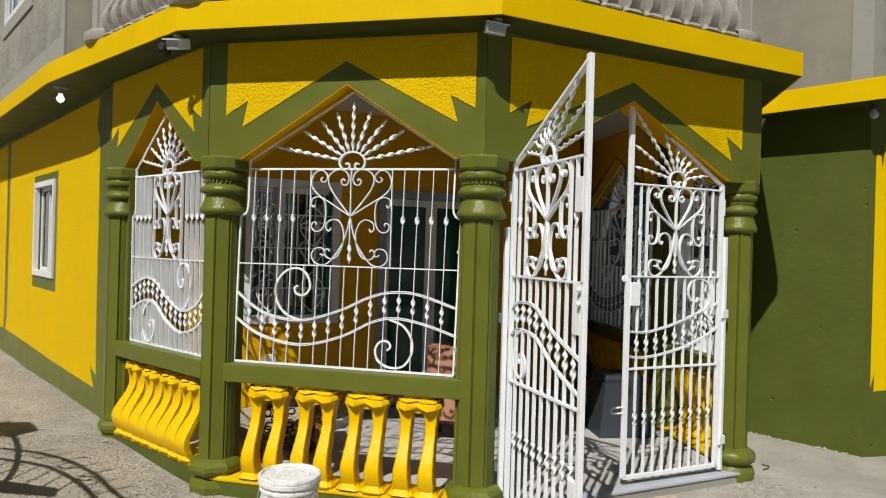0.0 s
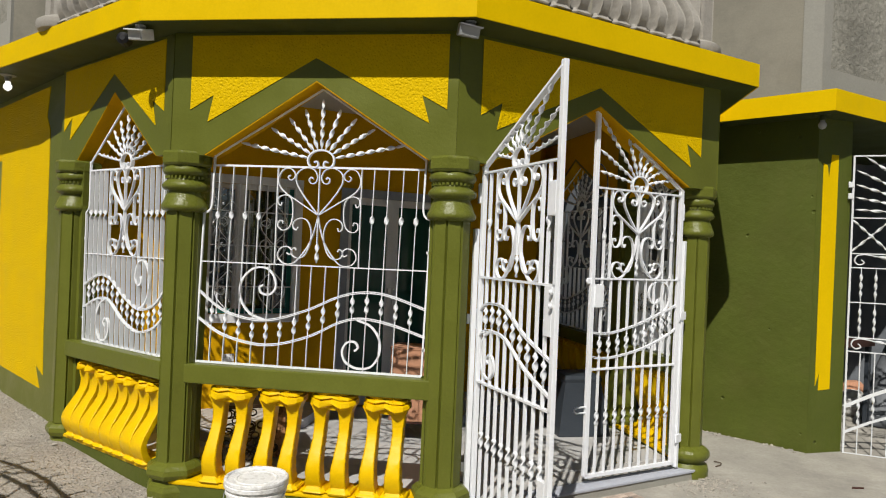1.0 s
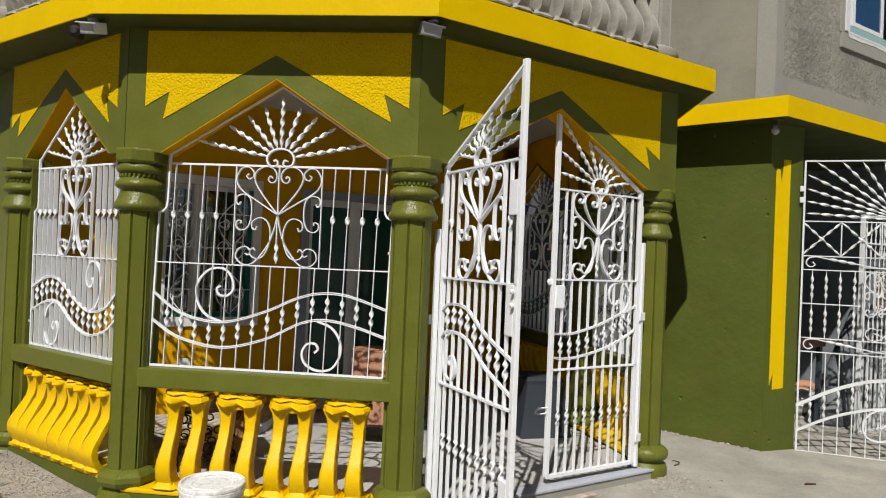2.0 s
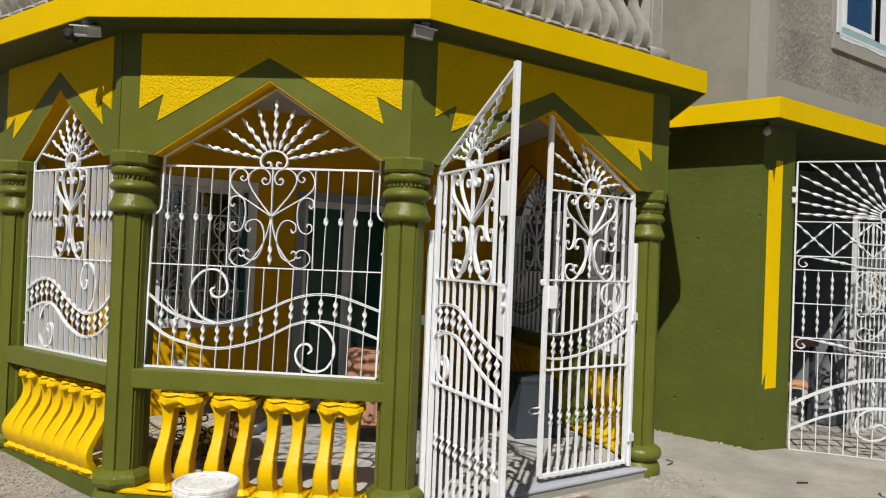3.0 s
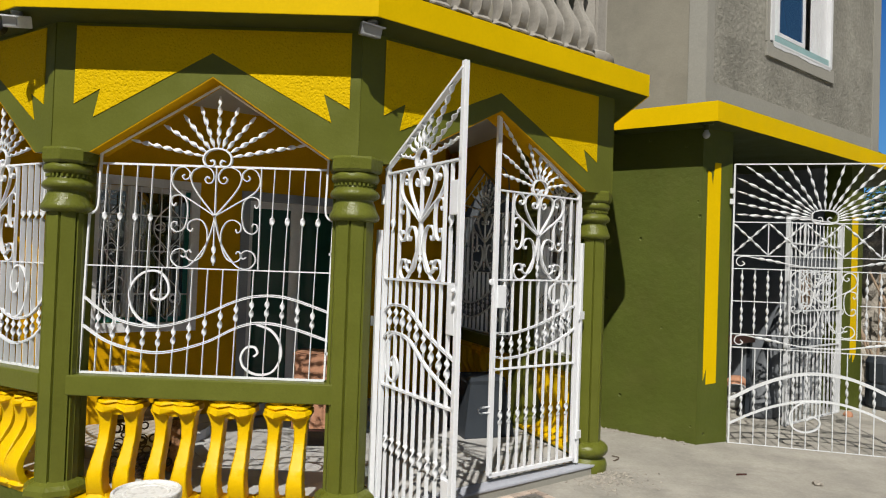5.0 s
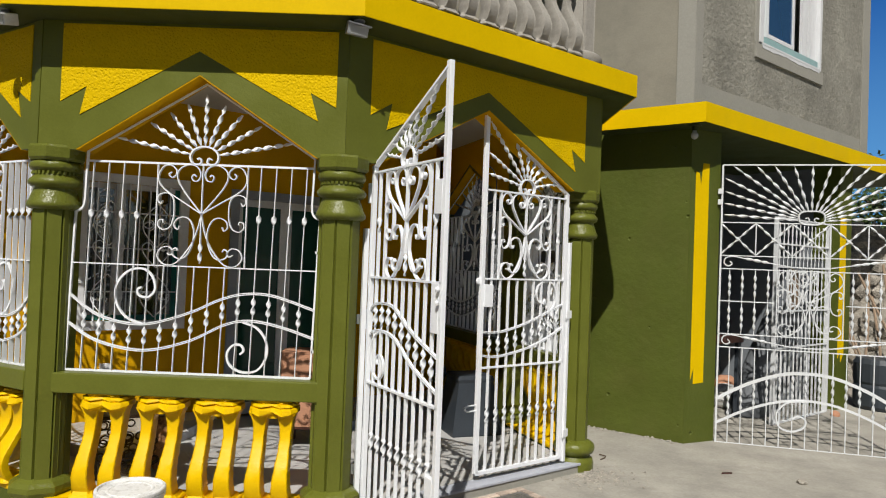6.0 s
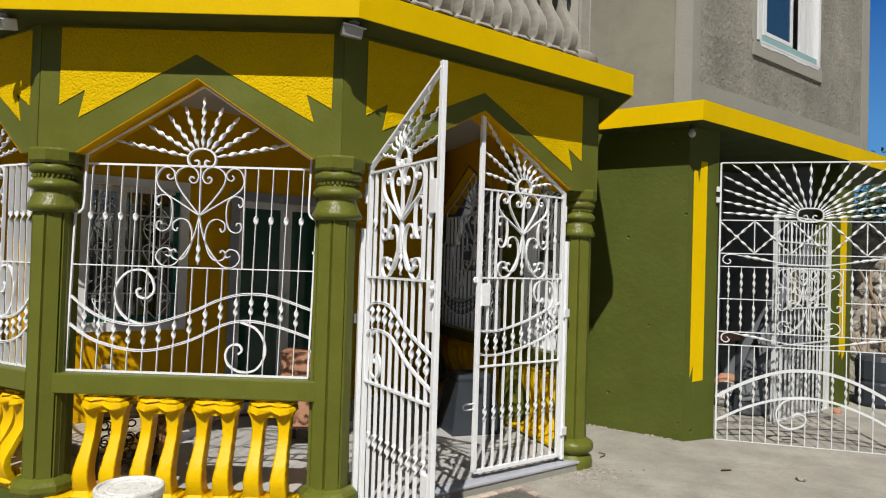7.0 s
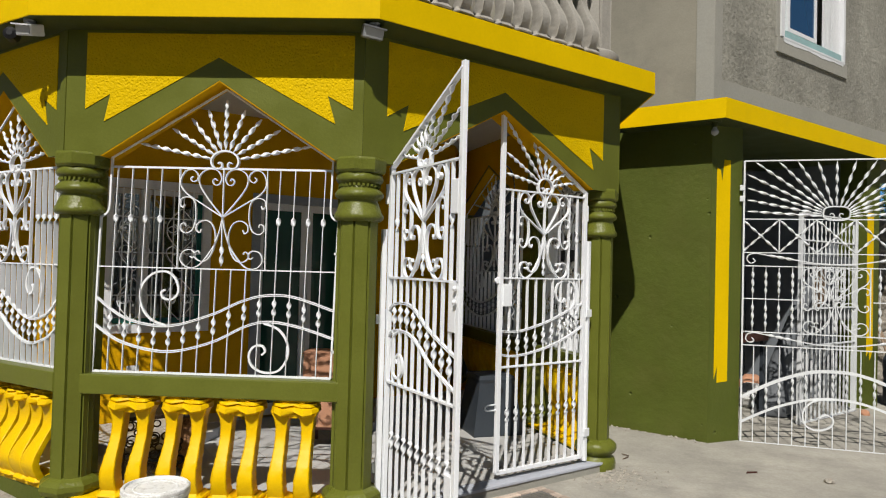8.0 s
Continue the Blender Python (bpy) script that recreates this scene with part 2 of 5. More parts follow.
def strap(pts, thick=0.006, depth=0.026, y=0.0, bm=None):
    """A flat bar bent along a line in x and z, standing on edge."""
    bm = bm or bmesh.new()
    pts = [Vector(p) for p in pts]
    rings = []
    for i, p in enumerate(pts):
        d = (pts[min(i + 1, len(pts) - 1)] - pts[max(i - 1, 0)]).normalized()
        nrm = Vector((-d.y, d.x)) * thick / 2
        a, b = p + nrm, p - nrm
        rings.append([(a.x, y - depth / 2, a.y), (b.x, y - depth / 2, b.y), (b.x, y + depth / 2, b.y), (a.x, y + depth / 2, a.y)])
    return loft(bm, rings)


def twisted(p, q, wide=0.022, thin=0.008, turns=1.0, seg=14, bm=None, taper=True):
    """A flat bar twisted about its own length, in the plane of a grille."""
    bm = bm or bmesh.new()
    p, q = Vector((p[0], 0, p[1])), Vector((q[0], 0, q[1]))
    d = (q - p).normalized()
    side, back = Vector((d.z, 0, -d.x)), Vector((0, 1, 0))
    rings = []
    for i in range(seg + 1):
        s = i / seg
        a = math.pi * (turns * s + 0.5)
        w = wide / 2 * (min(1.0, 0.35 + 4 * s, 0.35 + 4 * (1 - s)) if taper else 1)
        u, v = side * math.cos(a) + back * math.sin(a), -side * math.sin(a) + back * math.cos(a)
        c = p.lerp(q, s)
        rings.append([c + u * w + v * thin / 2, c - u * w + v * thin / 2, c - u * w - v * thin / 2, c + u * w - v * thin / 2])
    return loft(bm, rings)


def tube(pts, r, n=8, bm=None):
    bm = bm or bmesh.new()
    pts = [Vector(p) for p in pts]
    rings = []
    ref = Vector((0.31, 0.52, 0.79))
    for i, p in enumerate(pts):
        d = (pts[min(i + 1, len(pts) - 1)] - pts[max(i - 1, 0)]).normalized()
        u = d.cross(ref).normalized()
        v = d.cross(u)
        rr = r[i] if isinstance(r, (list, tuple)) else r
        rings.append([p + (u * math.cos(2 * math.pi * k / n) + v * math.sin(2 * math.pi * k / n)) * rr for k in range(n)])
    return loft(bm, rings)


def at_x(line, x):
    """Height of a key line at x."""
    pts = smooth_line(line, 8)
    if pts[0].x > pts[-1].x:
        pts = pts[::-1]
    for a, b in zip(pts, pts[1:]):
        if a.x <= x <= b.x:
            return a.y + (b.y - a.y) * (x - a.x) / max(b.x - a.x, 1e-6)
    return pts[0].y if x < pts[0].x else pts[-1].y


def polar(a, r=1.0):
    return Vector((math.cos(radians(a)), math.sin(radians(a)))) * r


# ---- plan ----
C1, C2, C3, C4, C5 = Vector((-2.115, 0.637)), Vector((-0.888, 0.0)), Vector((0.888, 0.0)), Vector((2.63, 1.37)), Vector((1.44, 4.33))
CR = Vector((2.235, 2.377))        # middle column of the far side
PAVE = -0.190
GROUND, FLOOR, SOFFIT_Z, ROOF_Z = -0.18, -0.11, 2.772, 2.94
HOUSE = Vector((-2.52, 0.936))     # a point of the left house wall
HOUSE_A = 144.5                    # its heading, away from the porch
BACK = Vector((-2.285, 0.849))      # house corner, where the porch's back wall starts
BACK_A = 36.0
ROOM = Vector((3.80, 2.25))        # outer corner of the room on the other side
ROOM_A = 39.0                      # heading of its long face


def line_pose(a, b, z=0.0):
    d = b - a
    return pose(a.x, a.y, z, 0, 0, math.degrees(math.atan2(d.y, d.x)))


def ground_z(x, y):
    """Yard level: rises a little towards the house corner, falls to the lane."""
    s = min(1.0, max(0.0, (-0.9 - x) / 1.4))
    e = min(1.0, max(0.0, (x - 0.7) / 0.5))
    return GROUND - 0.045 * e * e * (3 - 2 * e) + 0.09 * s * s * (3 - 2 * s) - 0.03 * min(1.0, max(0.0, (-3.2 - x) / 2.0))


# ground: one sheet, fine near the porch
gx = sorted(set([-900, -300, -100, -40, -18, -11] + [round(-8 + 0.25 * i, 3) for i in range(61)] + [9, 11, 15, 24, 45, 110, 300, 900]))
gy = sorted(set([-900, -300, -100, -30, -12, -7] + [round(-5 + 0.25 * i, 3) for i in range(53)] + [9, 11, 15, 24, 45, 110, 300, 900]))
bm = bmesh.new()
grid = [[bm.verts.new((x, y, ground_z(x, y) + (0.012 * noise.noise((x * 1.7, y * 1.7, 0)) if abs(x) < 9 and abs(y) < 9 else 0))) for x in gx] for y in gy]
for r0, r1 in zip(grid, grid[1:]):
    for i in range(len(gx) - 1):
        bm.faces.new((r0[i], r0[i + 1], r1[i + 1], r1[i]))
g = tagged(part("ground", bm, DIRT, smooth=True), "light grey-brown gravelly dirt yard, dry and uneven", "ground", "", "structure")

# concrete apron on the gate side
bm = prism_z([(1.15, -0.35), (1.9, -1.5), (4.0, -3.5), (12, -3.5), (12, 5.2), (5.0, 5.2), (2.4, 3.6), (1.6, 1.2)], GROUND - 0.12, PAVE)
structure("pavement", bm, SLABC, "worn grey concrete apron with stains and cracks", "pavement")

# ---- porch structure ----
PANELS = {"left": (C1, C2), "front": (C2, C3), "gate": (C3, C4), "side": (C4, CR), "rear": (CR, C5)}


def beam_wall(name, a, b, open0, apex, open1, field, label, more=(0.03, 0.03)):
    """The wall above an opening, with its gabled arch, painted field and lined underside."""
    m, w = line_pose(a, b), (b - a).length
    e0, e1 = more
    pts = [(-e0, 2.0), (open0, 2.0), apex, (open1, 2.0), (w + e1, 2.0), (w + e1, SOFFIT_Z), (-e0, SOFFIT_Z)]
    ob = structure(name, prism_y(pts, -0.10, 0.09), GREEN, label, "wall", m)
    part("painted_field", prism_y(field, -0.1045, -0.08), STUCCO_Y, ob, "textured yellow field with leaf-shaped notches")
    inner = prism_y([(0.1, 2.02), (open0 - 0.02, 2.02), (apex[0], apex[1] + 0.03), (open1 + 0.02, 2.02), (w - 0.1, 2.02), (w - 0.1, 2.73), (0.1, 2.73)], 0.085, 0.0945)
    part("inner_face", inner, YELLOW_SHADE, ob, "plain yellow inner face, shade put into its colour")
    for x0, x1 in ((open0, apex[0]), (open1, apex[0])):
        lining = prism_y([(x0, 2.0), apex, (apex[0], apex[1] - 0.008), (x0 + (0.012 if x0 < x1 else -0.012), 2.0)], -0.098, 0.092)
        part("arch_lining", lining, YELLOW_SHADE, ob, "yellow underside of the arch, coloured as shaded")
    return ob


def field(w, lo0, lo1, apex_x, apex_z, first, last):
    """Painted field: straight above, leaf notches at both ends, gable below."""
    z0, z1 = lo0, lo1
    return [(first, SOFFIT_Z - 0.018), (last, SOFFIT_Z - 0.018), (last, z1 + 0.085), (last - 0.155, z1 + 0.17), (last - 0.105, z1),
            (apex_x, apex_z), (first + 0.12, z0), (first + 0.155, z0 + 0.17), (first, z0 + 0.075)]


beam_wall("wall_front_beam", C2, C3, 0.20, (0.925, 2.472), 1.648, field(1.776, 2.21, 2.217, 0.918, 2.612, 0.098, 1.747),
          "olive green beam over the porch front with a gabled arch", (0.024, 0.033))
w34 = (C4 - C3).length
beam_wall("wall_gate_beam", C3, C4, 0.19, (1.09, 2.48), w34 - 0.22, field(w34, 2.217, 2.15, 1.08, 2.601, 0.13, 2.095),
          "olive green beam over the porch gate with a gabled arch", (0.033, 0.078))
B1 = Vector((-2.280, 0.850))       # the side beam lies a little deeper than its column
beam_wall("wall_left_beam", B1, C2, 0.171, (0.832, 2.499), 1.476, field(1.632, 2.205, 2.202, 0.82, 2.629, -0.035, 1.556),
          "olive green beam over the porch side with a gabled arch", (0.086, 0.0235))
w4r, wr5 = (CR - C4).length, (C5 - CR).length
beam_wall("wall_side_beam", C4, CR, 0.15, (w4r / 2, 2.47), w4r - 0.13, field(w4r, 2.21, 2.21, w4r / 2, 2.60, 0.10, w4r - 0.05),
          "olive green beam over the narrow far side of the porch", (0.077, 0.01))
beam_wall("wall_rear_beam", CR, C5, 0.19, (wr5 / 2, 2.47), wr5 - 0.19, field(wr5, 2.21, 2.21, wr5 / 2, 2.60, 0.13, wr5 - 0.13),
          "olive green beam over the far side of the porch", (0.01, 0.05))


def column(at, heading, label, sides=8, foot=1.0, girth=1.0):
    g = thing("column", pose(at.x, at.y, 0, 0, 0, heading), label, "column", "porch columns")
    low = ground_z(at.x, at.y) - 0.05
    base = [(0.15, low), (0.172, low + 0.04), (0.178, GROUND + 0.045), (0.165, GROUND + 0.078), (0.138, GROUND + 0.092), (0.138, GROUND + 0.106),
            (0.170, GROUND + 0.122), (0.184, GROUND + 0.150), (0.180, GROUND + 0.180), (0.155, GROUND + 0.202), (0.112, GROUND + 0.222)]
    base = [(r * foot, z) for r, z in base]
    part("base", lathe(base, sides, math.pi / sides), GREEN_G, g, "double-ringed base in glossy olive paint", smooth=sides > 8)
    pts = []
    for k in range(8):
        for da, r in ((-18.5, 0.120), (18.5, 0.120), (22.5, 0.105)):
            pts.append(polar(k * 45 + da, r * girth))
    part("shaft", prism_z([tuple(p) for p in pts], GROUND + 0.215, 1.68), GREEN, g)
    rings = [(0.112, 1.636), (0.136, 1.642), (0.149, 1.652), (0.153, 1.666), (0.149, 1.682), (0.139, 1.698), (0.132, 1.718), (0.124, 1.742), (0.113, 1.764), (0.117, 1.770), (0.134, 1.776),
             (0.147, 1.788), (0.150, 1.804), (0.141, 1.820), (0.126, 1.834), (0.116, 1.846), (0.116, 1.868), (0.136, 1.874), (0.147, 1.894), (0.142, 1.914), (0.132, 1.932)]
    rings = [(r * girth, z) for r, z in rings]
    part("capital", lathe(rings, 24), GREEN_G, g, "ringed capital in glossy olive paint", smooth=True)
    bm = bmesh.new()
    for k in range(28):
        a = 2 * math.pi * k / 28
        c = Vector((0.121 * girth * math.cos(a), 0.121 * girth * math.sin(a)))
        box(bm, c.x - 0.008, c.x + 0.008, c.y - 0.008, c.y + 0.008, 1.848, 1.866)
    part("bead_ring", bm, GREEN_G, g, "ring of small olive beads")
    part("abacus", lathe([(r * girth, z) for r, z in ((0.150, 1.930), (0.162, 1.946), (0.163, 2.008), (0.155, 2.022))], 8, radians(22.5)), GREEN_G, g, "chipped octagonal top slab")
    return g


COLUMN_LABEL = "olive green octagonal concrete porch column with ringed capital and base"
column(C1, -40, COLUMN_LABEL, foot=0.84)
column(C2 + Vector((0.036, 0.0)), -14, COLUMN_LABEL)
column(C3 + Vector((0.008, 0.0)), 19, COLUMN_LABEL)
column(C4 + Vector((-0.012, 0.008)), 64, COLUMN_LABEL, 20, 0.90, 0.87)
column(CR, 21, COLUMN_LABEL)
column(C5, 21, COLUMN_LABEL)


def low_wall(side, a, b):
    """Rail beam, plinth strip and curb of a porch side."""
    m, w = line_pose(a, b), (b - a).length
    front = -0.088 if side == "left" else -0.132
    structure("rail_beam_" + side, boxed(0.03, w - 0.03, -0.085, 0.085, 0.548, 0.668, bevel=0.008), GREEN, "olive green concrete rail beam under the iron grille", "beam", m)
    lift = 0.03 if side == "left" else 0.0
    structure("plinth_" + side, boxed(0.06, w - 0.06, front, 0.12, -0.088 + lift, -0.058 + lift, bevel=0.010), PAINT_Y, "yellow painted plinth strip under the balusters", "plinth", m)
    structure("curb_" + side, boxed(0.0, w, front + 0.008, 0.11, GROUND - 0.25, -0.088 + lift), GREEN_R, "olive green concrete curb at the foot of the porch", "curb", m)
    for x0, x1 in ((0.0, 0.148), (w - 0.118, w)):
        structure("jamb_" + side, boxed(x0, x1, -0.03, 0.10, -0.058, 2.0), GREEN, "olive green jamb beside the porch column", "jamb", m)


for side in ("left", "front", "side", "rear"):
    low_wall(side, *PANELS[side])


# ---- balusters ----
def baluster_bodies(g, mat, k=1.0, swell=1.0, stout=1.0, flat=False):
    """A twin baluster: stepped rough cap, two S-shaped legs, moulded foot. Origin at the foot, outer side towards -y."""
    rng = random.Random(9)
    bm = bmesh.new()
    plan = [(-0.152, -0.040), (-0.122, -0.084), (-0.072, -0.104), (0.0, -0.070), (0.072, -0.104), (0.122, -0.084), (0.152, -0.040), (0.15, 0.06), (-0.15, 0.06)]
    sag = lambda x: 0.020 * math.exp(-((abs(x) - 0.085) / 0.040) ** 2)
    tiers = ((0.614, 0.78, 0.62, 0.0), (0.600, 0.80, 0.66, 0.1), (0.597, 0.74, 0.58, 0.1), (0.594, 0.89, 0.84, 0.2), (0.580, 0.93, 0.92, 0.3), (0.575, 0.86, 0.78, 0.4), (0.571, 0.97, 0.97, 0.6), (0.548, 1.0, 1.02, 1.0), (0.540, 0.97, 0.96, 1.0), (0.528, 0.84, 0.78, 0.8))
    loft(bm, [[(x * k * w + rng.uniform(-0.005, 0.005), y * d + rng.uniform(-0.006, 0.006), z - sag(x) * f + rng.uniform(-0.0022, 0.0022)) for x, y in plan] for z, w, d, f in tiers])
    # ragged web between the two necks
    loft(bm, [[(x * k + rng.uniform(-0.003, 0.003), y, z) for x, y in ((-w, -0.052), (w, -0.052), (w, 0.045), (-w, 0.045))] for z, w in ((0.503, 0.030), (0.512, 0.044), (0.536, 0.060))])
    part("cap", bm, mat, g)
    belly = [(0.0, 0.058), (0.10, 0.084), (0.22, 0.098), (0.34, 0.086), (0.50, 0.046), (0.62, 0.016), (0.72, 0.0), (0.84, -0.002), (1.0, 0.0)]
    waist = [(0.0, 0.080), (0.26, 0.081), (0.42, 0.072), (0.60, 0.059), (0.78, 0.069), (0.92, 0.080), (1.0, 0.081)] if flat else [(0.0, 0.064), (0.06, 0.053), (0.24, 0.049), (0.48, 0.039), (0.66, 0.035), (0.80, 0.038), (0.91, 0.047), (1.0, 0.066)]
    face = [(-1, -0.2), (-0.99, -0.86), (-0.93, -0.97), (0.0, -1.0), (0.93, -0.97), (0.99, -0.86), (1, -0.2)] if flat else [(-0.94, -0.2), (-1.0, -0.90), (-0.90, -1.03), (-0.76, -0.94), (0.0, -0.96), (0.76, -0.94), (0.90, -1.03), (1.0, -0.90), (0.94, -0.2)]
    ring = face + [(0.94, 0.7), (0.7, 1), (-0.7, 1), (-0.94, 0.7)]
    for s in (-1, 1):
        rings = []
        for i in range(33):
            t = i / 32
            z = 0.03 + 0.508 * t
            out = at_x(belly, t) * swell
            hw = at_x(waist, t) * stout
            hd = 0.046 + 0.012 * (1 - t) + 0.014 * max(0.0, t - 0.82) / 0.18
            if flat:
                hd, out = hd * 0.5, out + hd * 0.5
            left, right = rng.uniform(-0.0018, 0.0018), rng.uniform(-0.0018, 0.0018)
            rings.append([(s * 0.082 * k + px * hw * k + (left if px < -0.5 else right if px > 0.5 else 0.0), py * hd - out + rng.uniform(-0.0007, 0.0007), z) for px, py in ring])
        part("leg", loft(bmesh.new(), rings), mat, g, smooth=True, sharp=34.0)
    bm = bmesh.new()
    box(bm, -0.160 * k, 0.160 * k, -0.108, 0.07, 0.0, 0.018, bevel=0.006)
    for s in (-1, 1):
        loft(bm, [[(s * 0.082 * k + sx * w * k, sy * d - 0.045 - 0.022 * swell, z + rng.uniform(-0.003, 0.003)) for sx, sy in ((-1, -0.7), (-0.7, -1), (0.7, -1), (1, -0.7), (1, 1), (-1, 1))]
                  for z, w, d in ((0.010, 0.080, 0.076), (0.018, 0.083, 0.080), (0.026, 0.078, 0.074), (0.034, 0.068, 0.066), (0.052, 0.058, 0.056))])
    part("foot", bm, mat, g)
    return g


def baluster_row(a, b, count, pitch, centre, z, group, label, mat, push=0.0, k=1.0, swell=1.0, stout=1.0, tall=1.0, flat=False):
    m = line_pose(a, b)
    source = None
    for i in range(count):
        place = m @ pose(centre + (i - (count - 1) / 2) * pitch, push, z) @ Matrix.Diagonal((1, 1, tall, 1))
        if source is None:
            source = baluster_bodies(thing("baluster", place, label, "baluster", group), mat, k, swell, stout, flat)
        else:
            copy_thing(source, place)


YB = "glossy yellow twin concrete baluster with bellied legs"
baluster_row(C2, C3, 4, 0.338, 0.926, -0.064, "porch front balusters", YB, PAINT_Y, k=0.96)
baluster_row(C1, C2, 4, 0.272, 0.718, -0.034, "porch side balusters", YB, PAINT_Y, push=0.035, k=0.82, swell=1.2, tall=0.95, flat=True)
baluster_row(C4, CR, 2, 0.338, w4r / 2 + 0.02, -0.064, "narrow side balusters", YB + ", dappled with sun", PAINT_Y, k=0.96)
baluster_row(CR, C5, 5, 0.338, wr5 / 2, -0.064, "far porch balusters", YB + ", in the shade", PAINT_Y, k=0.96)


# ---- iron grilles ----
def scrollwork(g, cx, k, mid, top, thick=0.008, depth=0.022):
    """The heart-and-scroll ornament between mid rail and top rail; k stretches it sideways."""
    zs = (top - mid) / 0.615

    def line(keys, s):
        return smooth_line([(cx + s * x * k, mid + (z - 1.33) * zs) for x, z in keys], 5)

    curves = ([(0.0, 1.647), (0.12, 1.72), (0.235, 1.793), (0.270, 1.857), (0.246, 1.921), (0.200, 1.937), (0.163, 1.908), (0.165, 1.876), (0.190, 1.862), (0.207, 1.880), (0.194, 1.894)],
              [(0.0, 1.647), (0.108, 1.777), (0.152, 1.857), (0.142, 1.913), (0.088, 1.942), (0.036, 1.929), (0.013, 1.886), (0.026, 1.850), (0.054, 1.845), (0.068, 1.866), (0.054, 1.884), (0.042, 1.872)],
              [(0.0, 1.647), (0.018, 1.561), (0.053, 1.465), (0.122, 1.370), (0.170, 1.338), (0.224, 1.343), (0.258, 1.385), (0.240, 1.433), (0.195, 1.446), (0.167, 1.420), (0.178, 1.396), (0.199, 1.406)],
              [(0.130, 1.572), (0.141, 1.550), (0.162, 1.569), (0.154, 1.606), (0.109, 1.627), (0.066, 1.606), (0.042, 1.545), (0.046, 1.473), (0.075, 1.403), (0.115, 1.376), (0.157, 1.388), (0.168, 1.420), (0.149, 1.440), (0.136, 1.424)],
              [(0.240, 1.722), (0.250, 1.702), (0.268, 1.721), (0.260, 1.756), (0.217, 1.768), (0.180, 1.745), (0.167, 1.689), (0.170, 1.617), (0.190, 1.564), (0.232, 1.547), (0.261, 1.569), (0.258, 1.600), (0.236, 1.607), (0.230, 1.588)])
    for s in (-1, 1):
        for keys in curves:
            part("scroll", strap(line(keys, s), thick, depth), WHITE, g)
        part("bar", strap([(cx + s * 0.275 * k, mid), (cx + s * 0.275 * k, top)], thick, depth), WHITE, g)
    part("bar", strap([(cx, mid + 0.14 * zs), (cx, top)], thick, depth), WHITE, g)
    part("pendant", twisted((cx, mid + 0.02), (cx, mid + 0.145), 0.026, 0.008, 2.0, 18), WHITE, g, smooth=True)


def sunburst(g, cx, cz, k, reach, count=9, wide=0.028):
    """A horseshoe with twisted rays; reach(angle) gives a ray's length."""
    ring = [(cx + 0.086 * k * math.cos(radians(a)), cz + 0.066 * math.sin(radians(a))) for a in range(-35, 216, 10)]
    part("horseshoe", strap(ring, 0.010, 0.028), WHITE, g)
    for s in (-1, 1):
        curl = [(cx + s * k * x, cz + z) for x, z in ((0.070, -0.038), (0.04, -0.046), (0.018, -0.03), (0.026, -0.006), (0.045, -0.012))]
        part("scroll", strap(smooth_line(curl, 4), 0.008, 0.024), WHITE, g)
    for i in range(count):
        a = 11 + (180 - 22) * i / (count - 1)
        d = Vector((math.cos(radians(a)), math.sin(radians(a))))
        r0 = 1 / math.sqrt((d.x / (0.09 * k)) ** 2 + (d.y / 0.07) ** 2)
        r1 = reach(a)
        if r1 - r0 > 0.05:
            p, q = (cx + d.x * r0, cz + d.y * r0), (cx + d.x * r1, cz + d.y * r1)
            part("ray", twisted(p, q, wide, 0.007, max(2, round((r1 - r0) / 0.062)), max(18, int((r1 - r0) / 0.012))), WHITE, g, smooth=True)


def wave(g, keys, thick=0.014, depth=0.018):
    """Two rods laid side by side along a wave."""
    bm = bmesh.new()
    for s in (-1, 1):
        strap(smooth_line([(x, z + s * thick * 0.34) for x, z in keys], 7), thick * 0.38, depth, 0.0, bm)
    part("wave_bar", bm, WHITE, g)


